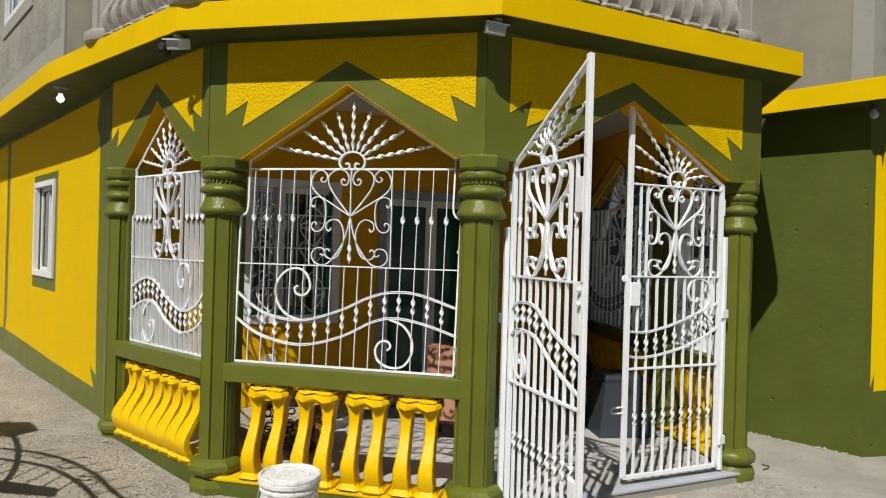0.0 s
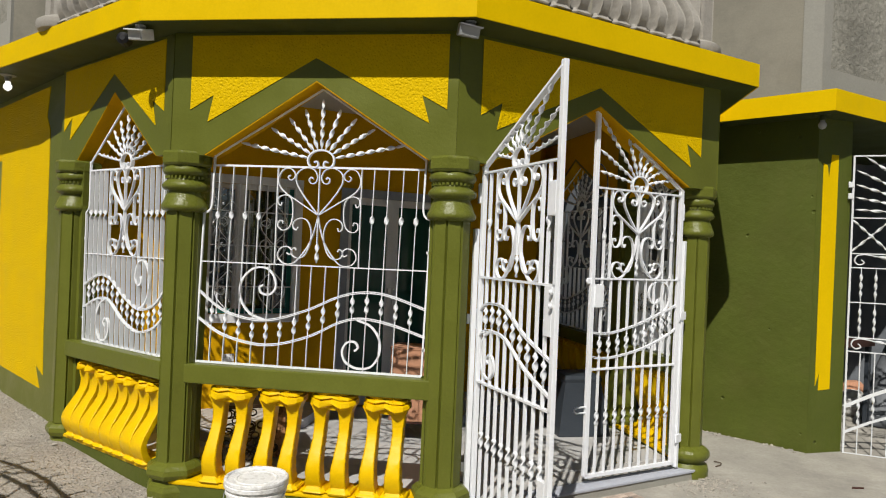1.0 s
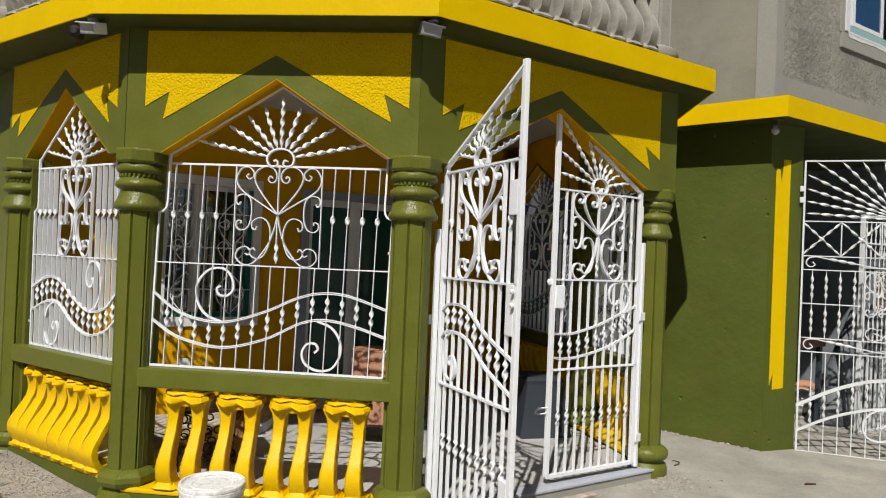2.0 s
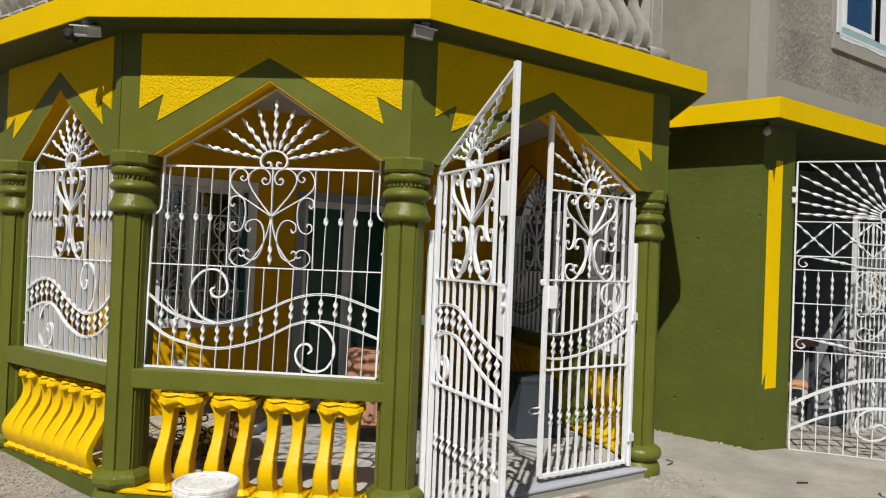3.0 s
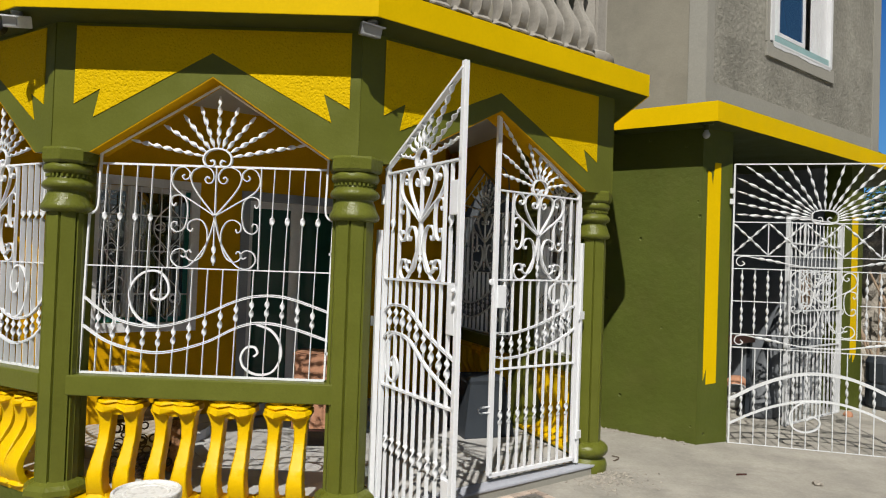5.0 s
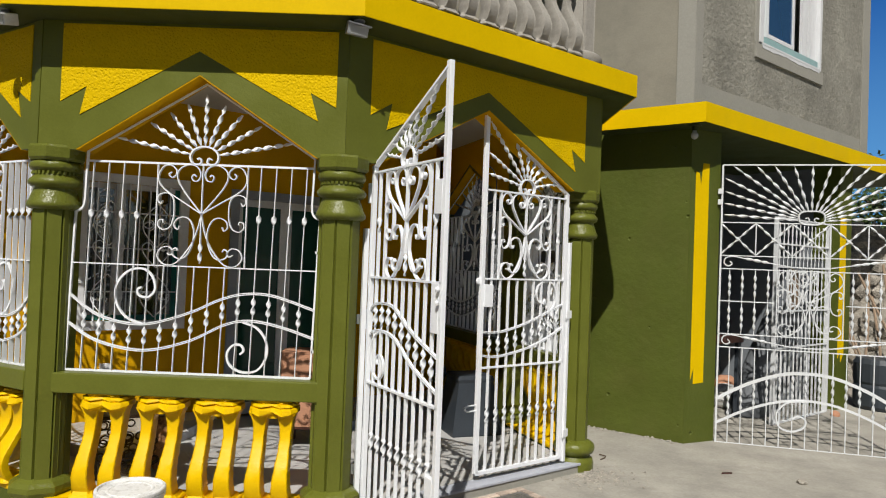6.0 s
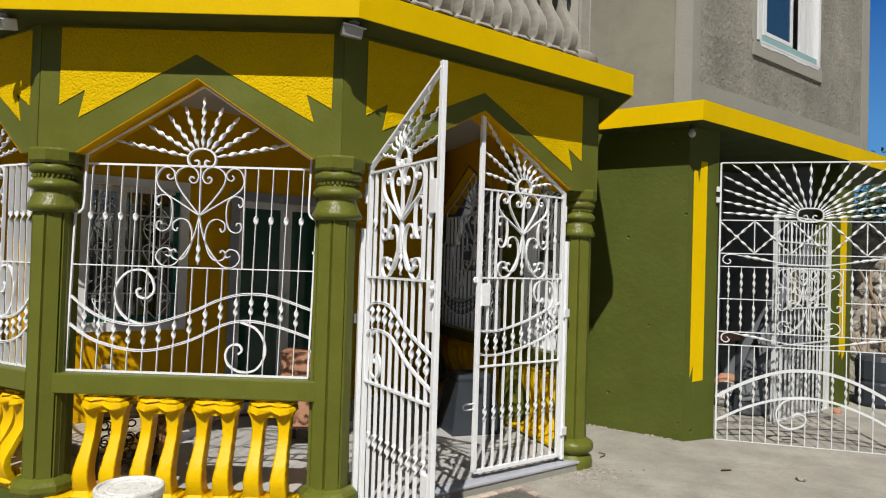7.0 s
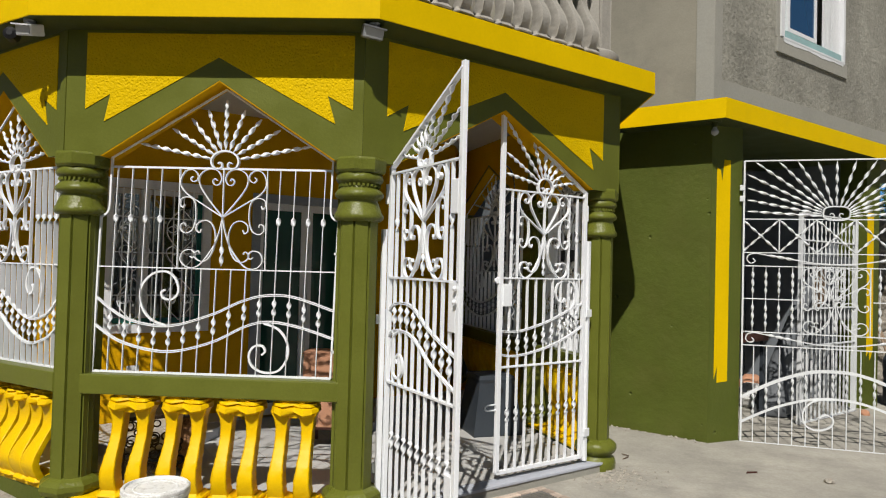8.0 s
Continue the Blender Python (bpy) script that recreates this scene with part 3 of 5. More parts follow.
def grille(a, b, cx, hw, ht, apex_x, flip, label, lean=0.0, group="porch grilles", deep=0.030):
    """A window grille between two columns."""
    g = thing("iron_grille", line_pose(a, b), label, "grille", group)
    f, k = (-1 if flip else 1), hw / 0.745
    low, mid, top = 0.676, 1.325, 1.948

    def up_at(x, z):
        return (x + lean * (z - 1.31), z)
    thin = (0.0042, deep)
    for s in (-1, 1):
        part("frame_bar", strap(smooth_line([up_at(cx + s * ht, top + 0.07), up_at(cx + s * ht, 1.85), up_at(cx + s * ht, 1.71), up_at(cx + s * (ht + 0.25 * (hw - ht)), 1.66), up_at(cx + s * hw, 1.635)], 4)
                                + [up_at(cx + s * hw, 1.3), up_at(cx + s * hw, low)], 0.011, 0.016), WHITE, g)
        part("gable_bar", strap([up_at(cx + s * ht, 2.005), (apex_x, 2.44)], 0.010, 0.012), WHITE, g)
        for z in (0.83, 1.43):
            part("tie", boxed(cx + s * hw - 0.012, cx + s * (hw + 0.03) + 0.012, -0.008, 0.008, z, z + 0.016), WHITE, g)
    part("bottom_rail", strap([up_at(cx - hw, low), up_at(cx + hw, low)], 0.012, 0.018), WHITE, g)
    part("mid_rail", strap([(cx - hw, mid), (cx + hw, mid)], 0.007, 0.012), WHITE, g)
    part("top_rail", strap([up_at(cx - ht, top), up_at(cx + ht, top)], 0.012, 0.014), WHITE, g)
    up = [(cx + f * x * k, z) for x, z in ((-0.745, 1.13), (-0.56, 1.007), (-0.30, 0.966), (-0.03, 1.04), (0.16, 1.128), (0.31, 1.170), (0.49, 1.165), (0.745, 1.085))]
    dn = [(cx + f * x * k, z) for x, z in ((-0.75, 0.96), (-0.575, 0.857), (-0.295, 0.808), (-0.02, 0.872), (0.20, 0.98), (0.35, 1.009), (0.535, 0.980), (0.745, 0.915))]
    wave(g, up)
    wave(g, dn)
    for i in range(1, 16):
        x = cx - hw + 2 * hw * i / 16
        zu, zd = at_x(up, x), at_x(dn, x)
        part("bar", strap([up_at(x, low), up_at(x, zd)], *thin), WHITE, g)
        part("bar", strap([up_at(x, zu), up_at(x, mid)], *thin), WHITE, g)
        zm, hl = (zu + zd) / 2, min(0.056, (zu - zd) / 2 - 0.006)
        part("bar", strap([up_at(x, zd), up_at(x, zu)], 0.005, 0.006), WHITE, g)
        part("twist", twisted(up_at(x, zm - hl), up_at(x, zm + hl), 0.028, 0.006, 2.0, 20), WHITE, g, smooth=True)
        if i < 5 or i > 11:
            part("bar", strap([up_at(x, mid), up_at(x, 1.600)], *thin), WHITE, g)
            part("bar", strap([up_at(x, 1.645), up_at(x, top)], *thin), WHITE, g)
            part("knop", twisted(up_at(x, 1.592), up_at(x, 1.652), 0.030, 0.008, 1.0, 12), WHITE, g, smooth=True)
    up_curl = [(-0.30, 0.968), (-0.40, 1.005), (-0.462, 1.09), (-0.466, 1.20), (-0.40, 1.285), (-0.31, 1.302), (-0.25, 1.255), (-0.232, 1.18), (-0.27, 1.133), (-0.325, 1.138), (-0.338, 1.175), (-0.315, 1.19)]
    dn_curl = [(0.31, 1.0), (0.40, 0.965), (0.455, 0.89), (0.462, 0.80), (0.41, 0.715), (0.32, 0.698), (0.245, 0.735), (0.222, 0.80), (0.25, 0.855), (0.30, 0.862), (0.322, 0.83), (0.30, 0.806)]
    for keys in (up_curl, dn_curl):
        part("scroll", strap(smooth_line([(cx + f * x * k, z) for x, z in keys], 6), 0.012, 0.016), WHITE, g)
    scrollwork(g, apex_x + 0.0, k, mid, top, 0.0052, 0.020)

    def reach(a):
        c, s = abs(math.cos(radians(a))), math.sin(radians(a))
        slope = 0.435 / ht
        r = (2.44 - 1.992) / (s + slope * c)
        return r * (0.985 if a < 30 or a > 150 else 0.86 + 0.10 * abs(a - 90) / 90)
    sunburst(g, apex_x + 0.005, 1.992, k ** 0.6, reach)
    return g


GL = "white painted wrought-iron window grille with sunburst, heart scrolls and wavy bars"
grille(C2, C3, 0.906, 0.745, 0.694, 0.936, False, GL, 0.022, deep=0.016)
grille(C1, C2, 0.71, 0.545, 0.50, 0.70, True, GL, -0.02)
grille(C4, CR, w4r / 2 + 0.01, w4r / 2 - 0.15, w4r / 2 - 0.19, w4r / 2, False, GL)
grille(CR, C5, wr5 / 2, wr5 / 2 - 0.16, wr5 / 2 - 0.21, wr5 / 2, True, GL)


# ---- porch gate ----
def gate_leaf(hinge, free, peak, left, label):
    """A gate leaf whose top climbs from the hinge to the meeting edge. x runs from hinge to meeting edge."""
    d = free - hinge
    w = d.length
    g = thing("gate_leaf", pose(hinge.x, hinge.y, 0, 0, 0, math.degrees(math.atan2(d.y, d.x))), label, "gate", "porch gate leaves")
    low, lo2, mid, top = -0.088, 0.662, 1.303, 1.945
    part("hinge_stile", boxed(-0.002, 0.030, -0.014, 0.014, low, 1.985, bevel=0.003), WHITE, g)
    part("meeting_stile", boxed(w - 0.034, w, -0.014, 0.014, low, peak, bevel=0.003), WHITE, g)
    part("top_slope", strap([(0.0, 1.975), (w - 0.02, peak - 0.03)], 0.014, 0.034), WHITE, g)
    for name, z, th in (("bottom_rail", low, 0.024), ("lower_rail", lo2, 0.012), ("mid_rail", mid, 0.012), ("top_rail", top, 0.012)):
        part(name, strap([(0.01, z), (w - 0.01, z)], th, 0.028), WHITE, g)
    if left:
        up = [(0.0, 1.085), (0.08, 1.135), (0.18, 1.152), (0.34, 1.135), (0.56, 1.016), (w - 0.03, 0.91)]
        dn = [(0.0, 0.926), (0.07, 0.97), (0.16, 0.987), (0.35, 0.962), (0.57, 0.835), (w - 0.03, 0.73)]
        curl = [(0.17, 0.985), (0.10, 0.95), (0.06, 0.88), (0.06, 0.79), (0.10, 0.715), (0.165, 0.70), (0.215, 0.74), (0.215, 0.81), (0.17, 0.845), (0.135, 0.815), (0.15, 0.785)]
    else:
        up = [(0.0, 1.12), (0.18, 1.055), (0.39, 0.978), (0.62, 0.922), (0.76, 0.915), (w, 0.93)]
        dn = [(0.0, 0.945), (0.18, 0.855), (0.39, 0.785), (0.62, 0.743), (0.76, 0.74), (w, 0.762)]
        curl = [(0.16, 1.06), (0.115, 1.11), (0.10, 1.19), (0.14, 1.27), (0.215, 1.292), (0.285, 1.265), (0.31, 1.20), (0.29, 1.14), (0.24, 1.125), (0.215, 1.155)]
    wave(g, up)
    wave(g, dn)
    part("scroll", strap(smooth_line(curl, 5), 0.012, 0.016), WHITE, g)
    n = 9
    for i in range(1, n + 1):
        x = 0.01 + (w - 0.03) * i / (n + 1)
        zu, zd = at_x(up, x), at_x(dn, x)
        part("bar", strap([(x, low), (x, 0.26)], 0.010, 0.020), WHITE, g)
        part("knop", twisted((x, 0.255), (x, 0.375), 0.032, 0.010, 2.0, 18), WHITE, g, smooth=True)
        part("bar", strap([(x, 0.37), (x, zd)], 0.010, 0.020), WHITE, g)
        zm, hl = (zu + zd) / 2, min(0.060, (zu - zd) / 2 - 0.006)
        part("bar", strap([(x, zd), (x, zu)], 0.008, 0.008), WHITE, g)
        part("twist", twisted((x, zm - hl), (x, zm + hl), 0.033, 0.009, 2.0, 20), WHITE, g, smooth=True)
        part("bar", strap([(x, zu), (x, mid)], 0.010, 0.020), WHITE, g)
    cx = w * 0.51
    for x in (0.10, w - 0.11):
        part("bar", strap([(x, mid), (x, 1.58)], 0.010, 0.020), WHITE, g)
        part("knop", twisted((x, 1.575), (x, 1.67), 0.030, 0.011, 1.0, 10), WHITE, g, smooth=True)
        part("bar", strap([(x, 1.665), (x, top)], 0.010, 0.020), WHITE, g)
    scrollwork(g, cx, 0.93, mid, top)
    slope = (peak - 1.975) / w

    def reach(a):
        c, s = math.cos(radians(a)), math.sin(radians(a))
        r = 5.0
        den = s - slope * c
        if den > 1e-3:
            r = min(r, (1.975 + slope * cx - 1.99) / den)
        if c > 1e-3:
            r = min(r, (w - 0.04 - cx) / c)
        if c < -1e-3:
            r = min(r, (cx - 0.02) / -c)
        return 0.97 * r
    sunburst(g, cx, 1.99, 0.85, reach)
    if left:
        for z0, z1 in ((1.66, 1.84), (1.04, 1.30), (0.02, 0.30)):
            part("lock_plate", boxed(w - 0.105, w - 0.03, -0.016, 0.016, z0, z1, bevel=0.004), WHITE, g, "plain white welded lock plate")
        for z in (1.27, 1.20, 0.14):
            part("knob", lathe([(0.006, 0), (0.013, 0.006), (0.013, 0.016), (0.005, 0.022)], 10), WHITE, g, m=pose(w - 0.02, -0.02, z, 90))
    else:
        part("lock_box", boxed(w - 0.11, w - 0.03, -0.022, 0.022, 1.10, 1.262, bevel=0.004), WHITE, g, "plain white welded lock box")
        part("latch_tongue", lathe([(0.018, -0.008), (0.024, -0.004), (0.024, 0.004), (0.018, 0.008)], 12), WHITE, g, m=pose(w + 0.012, 0, 1.285, 90))
        part("bolt", tube([(w - 0.03, 0, 0.36), (w + 0.075, 0, 0.36), (w + 0.095, 0, 0.372), (w + 0.095, 0, 0.388), (w + 0.075, 0, 0.40), (w - 0.03, 0, 0.40)], 0.006, 6), WHITE, g, "white bent-rod bolt")
        chain = [(w - 0.155 + 0.012 * math.sin(i * 1.9), -0.02, 1.55 - 0.022 * i) for i in range(26)]
        part("chain", tube(chain, 0.007, 5), STEEL, g, "thin steel chain hanging from a bar")
        cord = smooth_line([(w - 0.01, -0.03, 2.10), (w - 0.08, -0.035, 2.12), (w - 0.135, -0.03, 2.06), (w - 0.15, -0.03, 1.95), (w - 0.135, -0.03, 1.83), (w - 0.10, -0.035, 1.75), (w - 0.03, -0.03, 1.71)], 4)
        part("cord", tube(cord, 0.005, 6), BLACK, g, "dark cord looped over the bars")
    for z in (0.06, 0.98, 1.76):
        part("hinge", lathe([(0.012, 0), (0.014, 0.004), (0.014, 0.12), (0.012, 0.124)], 10), WHITE, g, m=pose(-0.02, -0.012, z))
    return g


HR, HL = Vector((2.474, 1.185)), Vector((1.08, 0.088))
leaf = gate_leaf(HR, Vector((1.786, 0.660)), 2.535, False, "white wrought-iron gate leaf, nearly closed, with chain and lock box")
leaf.matrix_basis = Matrix.Translation((0, 0, 0.026)) @ leaf.matrix_basis @ Matrix.Diagonal((1, 1, 0.982, 1))
gate_leaf(HL, Vector((1.545, -0.655)), 2.45, True, "white wrought-iron gate leaf swung open towards the yard")
for p, q in ((HL, C3), (HR, C4)):
    d = (q - p).normalized()
    st = thing("gate_post", pose(p.x, p.y, 0, 0, 0, math.degrees(math.atan2(d.y, d.x))), "slim white steel gate post beside a green column", "post", "gate posts")
    part("upright", boxed(0.022, 0.052, -0.02, 0.02, -0.10, 1.60, bevel=0.003), WHITE, st)
    for z in (0.09, 1.01):
        part("bracket", boxed(0.0, 0.07, -0.026, -0.016, z, z + 0.06), WHITE, st)

# gate sill and tiled edge
m = line_pose(C3, C4)
structure("sill_gate", boxed(0.12, w34 - 0.05, -0.125, 0.14, -0.135, -0.115, bevel=0.006), SILLG, "grey painted concrete door sill under the gate", "sill", m)

# ---- porch floor, ceiling, inner walls ----
uB, nB = polar(BACK_A), polar(BACK_A - 90)
floor_pts = [tuple(p) for p in (C1, C2, C3, C4, C5, BACK + uB * 4.52 - nB * 0.1, BACK - nB * 0.1)]
structure("floor", prism_z(floor_pts, GROUND - 0.1, FLOOR), FLOOR_BED, "porch floor of pale square tiles", "floor")
structure("ceiling", prism_z(floor_pts, 2.735, 2.768), CEIL, "plain off-white porch ceiling", "ceiling")


def wall_with_holes(name, a, heading, length, z0, z1, holes, thick, mat, label, hand=1):
    """A wall from a along a heading; its outer face is y = 0, its thickness goes to +y. holes: x0, x1, z0, z1."""
    bm = bmesh.new()
    xs = sorted({0.0, length, *[h[0] for h in holes], *[h[1] for h in holes]})
    zs = sorted({z0, z1, *[h[2] for h in holes], *[h[3] for h in holes]})
    for x0, x1 in zip(xs, xs[1:]):
        for za, zb in zip(zs, zs[1:]):
            if not any(h[0] <= x0 and x1 <= h[1] and h[2] <= za and zb <= h[3] for h in holes):
                box(bm, x0, x1, 0, thick, za, zb)
    bmesh.ops.remove_doubles(bm, verts=bm.verts, dist=0.0005)
    seen = {}
    for f in list(bm.faces):
        key = tuple(round(c, 3) for c in f.calc_center_median())
        seen.setdefault(key, []).append(f)
    bmesh.ops.delete(bm, geom=[f for fs in seen.values() if len(fs) > 1 for f in fs], context="FACES")
    return structure(name, bm, mat, label, "wall", pose(a.x, a.y, 0, 0, 0, heading))


WIN_B, DOOR_B = (1.043, 1.785, 0.806, 1.982), (2.306, 3.323, FLOOR, 1.941)
wall_with_holes("wall_porch_back", BACK, BACK_A, 4.52, GROUND, 2.75, [WIN_B, DOOR_B], 0.16, YELLOW_SHADE, "yellow inner porch wall, coloured as shaded, with window and door")
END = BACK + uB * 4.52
structure("wall_house_end", boxed(0.0, (C5 - END).length, 0.0, 0.16, GROUND, 2.75), YELLOW_SHADE, "yellow wall, coloured as shaded, between back wall and far column", "wall", line_pose(END, C5))
# passage between the two houses
PASS = Vector((2.70, 3.035))
structure("wall_passage", boxed(0.0, 3.2, -0.15, 0.0, GROUND, 2.76), DARKW, "slate grey wall of the passage behind the porch", "wall", pose(PASS.x, PASS.y, 0, 0, 0, 111.5))
structure("wall_passage_end", boxed(-0.2, 1.4, -0.15, 0.0, GROUND, 2.76), DARKW, "slate grey end wall of the passage", "wall", pose(PASS.x - 1.17, PASS.y + 2.98, 0, 0, 0, 201.5))
# window in the back wall
mB = pose(BACK.x, BACK.y, 0, 0, 0, BACK_A)


def sliding_window(name, m, x0, x1, z0, z1, border, sash, panes, glass, label, depth=0.16, sashmat=TEAL, blank=None):
    g = thing(name, m, label, "window", "", "structure")
    b = border
    bm = bmesh.new()
    for q in ((x0 - b, x1 + b, z1 - 0.004, z1 + b), (x0 - b, x1 + b, z0 - b, z0 + 0.004), (x0 - b, x0 + 0.004, z0 + 0.004, z1 - 0.004), (x1 - 0.004, x1 + b, z0 + 0.004, z1 - 0.004)):
        box(bm, q[0], q[1], -0.022, 0.03, q[2], q[3])
    part("surround", bm, TRIM_W, g, "white painted surround")
    f = 0.045
    n = len(panes)
    for i, kind in enumerate(panes):
        a, c = x0 + (x1 - x0) * i / n, x0 + (x1 - x0) * (i + 1) / n
        y = 0.05 + 0.035 * (i % 2)
        mat = FRAME_W if kind == "w" else sashmat
        bm = bmesh.new()
        for q in ((a, c, z0, z0 + f), (a, c, z1 - f, z1), (a, a + f, z0 + f, z1 - f), (c - f, c, z0 + f, z1 - f)):
            box(bm, q[0] + 0.002, q[1] - 0.002, y, y + 0.03, q[2] + 0.002, q[3] - 0.002)
        s = part("sash", bm, mat, g)
        if not (blank is not None and i == blank):
            part("pane", boxed(a + f, c - f, y + 0.012, y + 0.018, z0 + f, z1 - f), glass, s)
    return g


wg = sliding_window("window_1", mB, *WIN_B, 0.07, None, (), GLASS_D, "white-framed sliding window with teal sash and inner security bars")
x0, x1, z0, z1 = WIN_B
for a, b, y, left, right, mat in ((x0 - 0.01, x0 + 0.245, 0.085, 0.03, 0.03, FRAME_W), (x0 + 0.225, x1 + 0.005, 0.050, 0.075, 0.045, FRAME_W)):
    bm = bmesh.new()
    for q in ((a, b, z1 - 0.05, z1 - 0.004), (a, a + left, z0 + 0.05, z1 - 0.05)):
        box(bm, q[0], q[1], y, y + 0.03, q[2], q[3])
    sh = part("sash", bm, mat, wg)
    part("rail", boxed(a, b, y, y + 0.03, z0 + 0.004, z0 + 0.05), TEAL, sh, "teal bottom rail")
    part("stile", boxed(b - right, b, y - 0.002, y + 0.032, z0 + 0.02, z1 - 0.02), TEAL if b > x1 else FRAME_W, sh)
    part("pane", boxed(a + left, b - right, y + 0.012, y + 0.018, z0 + 0.05, z1 - 0.05), GLASS_D, sh)
# security bars behind that window
sb = thing("security_bars", mB, "pale ornamental security bars behind the porch window", "security bars")
x0, x1, z0, z1 = WIN_B
for i in range(1, 9):
    x = x0 + (x1 - x0) * i / 9
    part("bar", strap([(x, z0), (x, z1)], 0.010, 0.012, 0.03), WHITE, sb)
for z in (z0 + 0.25, z0 + 0.62, z1 - 0.25):
    part("bar", strap([(x0, z), (x1, z)], 0.010, 0.012, 0.03), WHITE, sb)
for cx in (x0 + 0.18, x1 - 0.18):
    for s in (-1, 1):
        for zb, zt in ((0.03, 1), (0.40, -1), (0.46, 1), (0.64, 1), (1.02, -1)):
            keys = [(cx, zb), (cx + s * 0.09, zb + zt * 0.10), (cx + s * 0.12, zb + zt * 0.18), (cx + s * 0.07, zb + zt * 0.22), (cx + s * 0.03, zb + zt * 0.18), (cx + s * 0.055, zb + zt * 0.145), (cx + s * 0.075, zb + zt * 0.17)]
            part("scroll", strap(smooth_line([(x, z0 + z) for x, z in keys], 5), 0.008, 0.010, 0.03), WHITE, sb)
# sliding glass door
dg = thing("door_1", mB, "white-framed sliding door with dark green glass, closed", "door", "", "structure")
x0, x1, z0, z1 = DOOR_B
bm = bmesh.new()
for q in ((x0 - 0.075, x1 + 0.075, z1 - 0.004, z1 + 0.075), (x0 - 0.075, x0 + 0.004, z0, z1 - 0.004), (x1 - 0.004, x1 + 0.075, z0, z1 - 0.004)):
    box(bm, q[0], q[1], -0.022, 0.06, q[2], q[3])
part("surround", bm, DOOR_SHADE, dg, "door surround, the reveal's shade put into its slate colour")
for i in range(2):
    a, c = x0 + (x1 - x0) * i / 2, x0 + (x1 - x0) * (i + 1) / 2
    y = 0.07 + 0.03 * i
    bm = bmesh.new()
    for q in ((a, c, z0 + 0.01, z0 + 0.12), (a, c, z1 - 0.07, z1), (a, a + 0.065, z0 + 0.12, z1 - 0.07), (c - 0.065, c, z0 + 0.12, z1 - 0.07)):
        box(bm, q[0], q[1], y, y + 0.03, q[2], q[3])
    s = part("sash", bm, FRAME_W, dg)
    part("pane", boxed(a + 0.065, c - 0.065, y + 0.012, y + 0.018, z0 + 0.12, z1 - 0.07), GLASS_G, s)
    part("door_handle", boxed(c - 0.045 if i == 0 else a + 0.02, c - 0.02 if i == 0 else a + 0.045, y - 0.02, y, 0.85, 1.05, bevel=0.004), FRAME_W, s)

# dark slab standing in for the unlit rooms behind the glass
structure("wall_inside", prism_z([tuple(BACK - nB * 0.25 + uB * s) for s in (0.3, 4.6)] + [tuple(BACK - nB * 0.35 + uB * s) for s in (4.6, 0.3)], GROUND, 2.7), DARKW, "dark slab for the unlit inside of the house", "wall")

# raised tiled doorstep with a rounded edge
step_pts = [BACK + uB * 3.05 + nB * 0.002, BACK + uB * 4.85 + nB * 0.002]
edge = []
for i in range(9):
    s = 0.456 * i / 8
    edge.append(BACK + uB * (4.85 - 3.95 * s) + nB * (0.560 + 0.55 * math.sin(math.pi * min(1, (1 - s) * 1.25)) ** 2))
step = structure("doorstep", prism_z([tuple(p) for p in step_pts + edge], FLOOR - 0.02, FLOOR + 0.085), SILLG, "raised doorstep with a rounded front, pale tiled top", "step")
# low platform along the window side
platform_pts = [BACK + uB * 0.75 + nB * 0.004, Vector((-1.66, 1.10)), Vector((-0.87, 0.72)), Vector((-0.76, 0.71)), Vector((-0.69, 0.78)), Vector((-0.58, 1.01)), Vector((-0.49, 1.50)), BACK + uB * 2.17 + nB * 0.004]
platform_pts = [tuple(p) for p in platform_pts]
structure("platform", prism_z(platform_pts, FLOOR - 0.02, FLOOR + 0.09), SILLG, "low raised platform in the porch with a tiled top", "step")

# ---- house walls at the left ----
uW, nW = polar(HOUSE_A), polar(HOUSE_A + 90)
mW = pose(HOUSE.x, HOUSE.y, 0, 0, 0, HOUSE_A - 180)     # x runs towards the porch, outside is -y
WL = 11.0


WIN_L = (-2.822, -1.957, 1.079, 2.037)
wall_left = wall_with_holes("wall_house_left", HOUSE + uW * WL, HOUSE_A - 180, WL + 0.25, GROUND - 0.2, SOFFIT_Z,
                            [(WL + WIN_L[0], WL + WIN_L[1], WIN_L[2], WIN_L[3])], 0.18, GREEN, "house side wall, olive green border round yellow stucco")


panel_r = [(-0.278, 0.142), (-0.412, 0.327), (-0.196, 0.266), (-0.221, 0.575), (-0.258, 2.346), (-0.36, 2.47), (-0.288, 2.72), (-1.772, 2.72), (-1.772, 0.152)]
panel_m = [(-1.774, 0.152), (-1.774, 0.884), (-2.956, 0.884), (-2.956, 0.178)]
panel_l = [(-2.958, 0.178), (-2.958, 2.72), (-4.491, 2.72), (-4.491, 0.369), (-4.573, 0.204)]
panel_t = [(-1.774, 2.171), (-1.774, 2.72), (-2.956, 2.72), (-2.956, 2.171)]
panel_f = [(-4.738, 0.204), (-4.717, 0.389), (-4.717, 2.72), (-9.27, 2.72), (-9.27, 0.204)]
for pts in (panel_r, panel_m, panel_l, panel_t, panel_f):
    part("painted_field", prism_y(pts, -0.0045, 0.01), STUCCO_Y, wall_left, "textured yellow field with a leaf-shaped edge", m=pose(WL, 0, 0))
sliding_window("window_2", mW, *WIN_L, 0.055, None, ["w", "w"], GLASS_D, "white-framed sliding window in the yellow house wall")

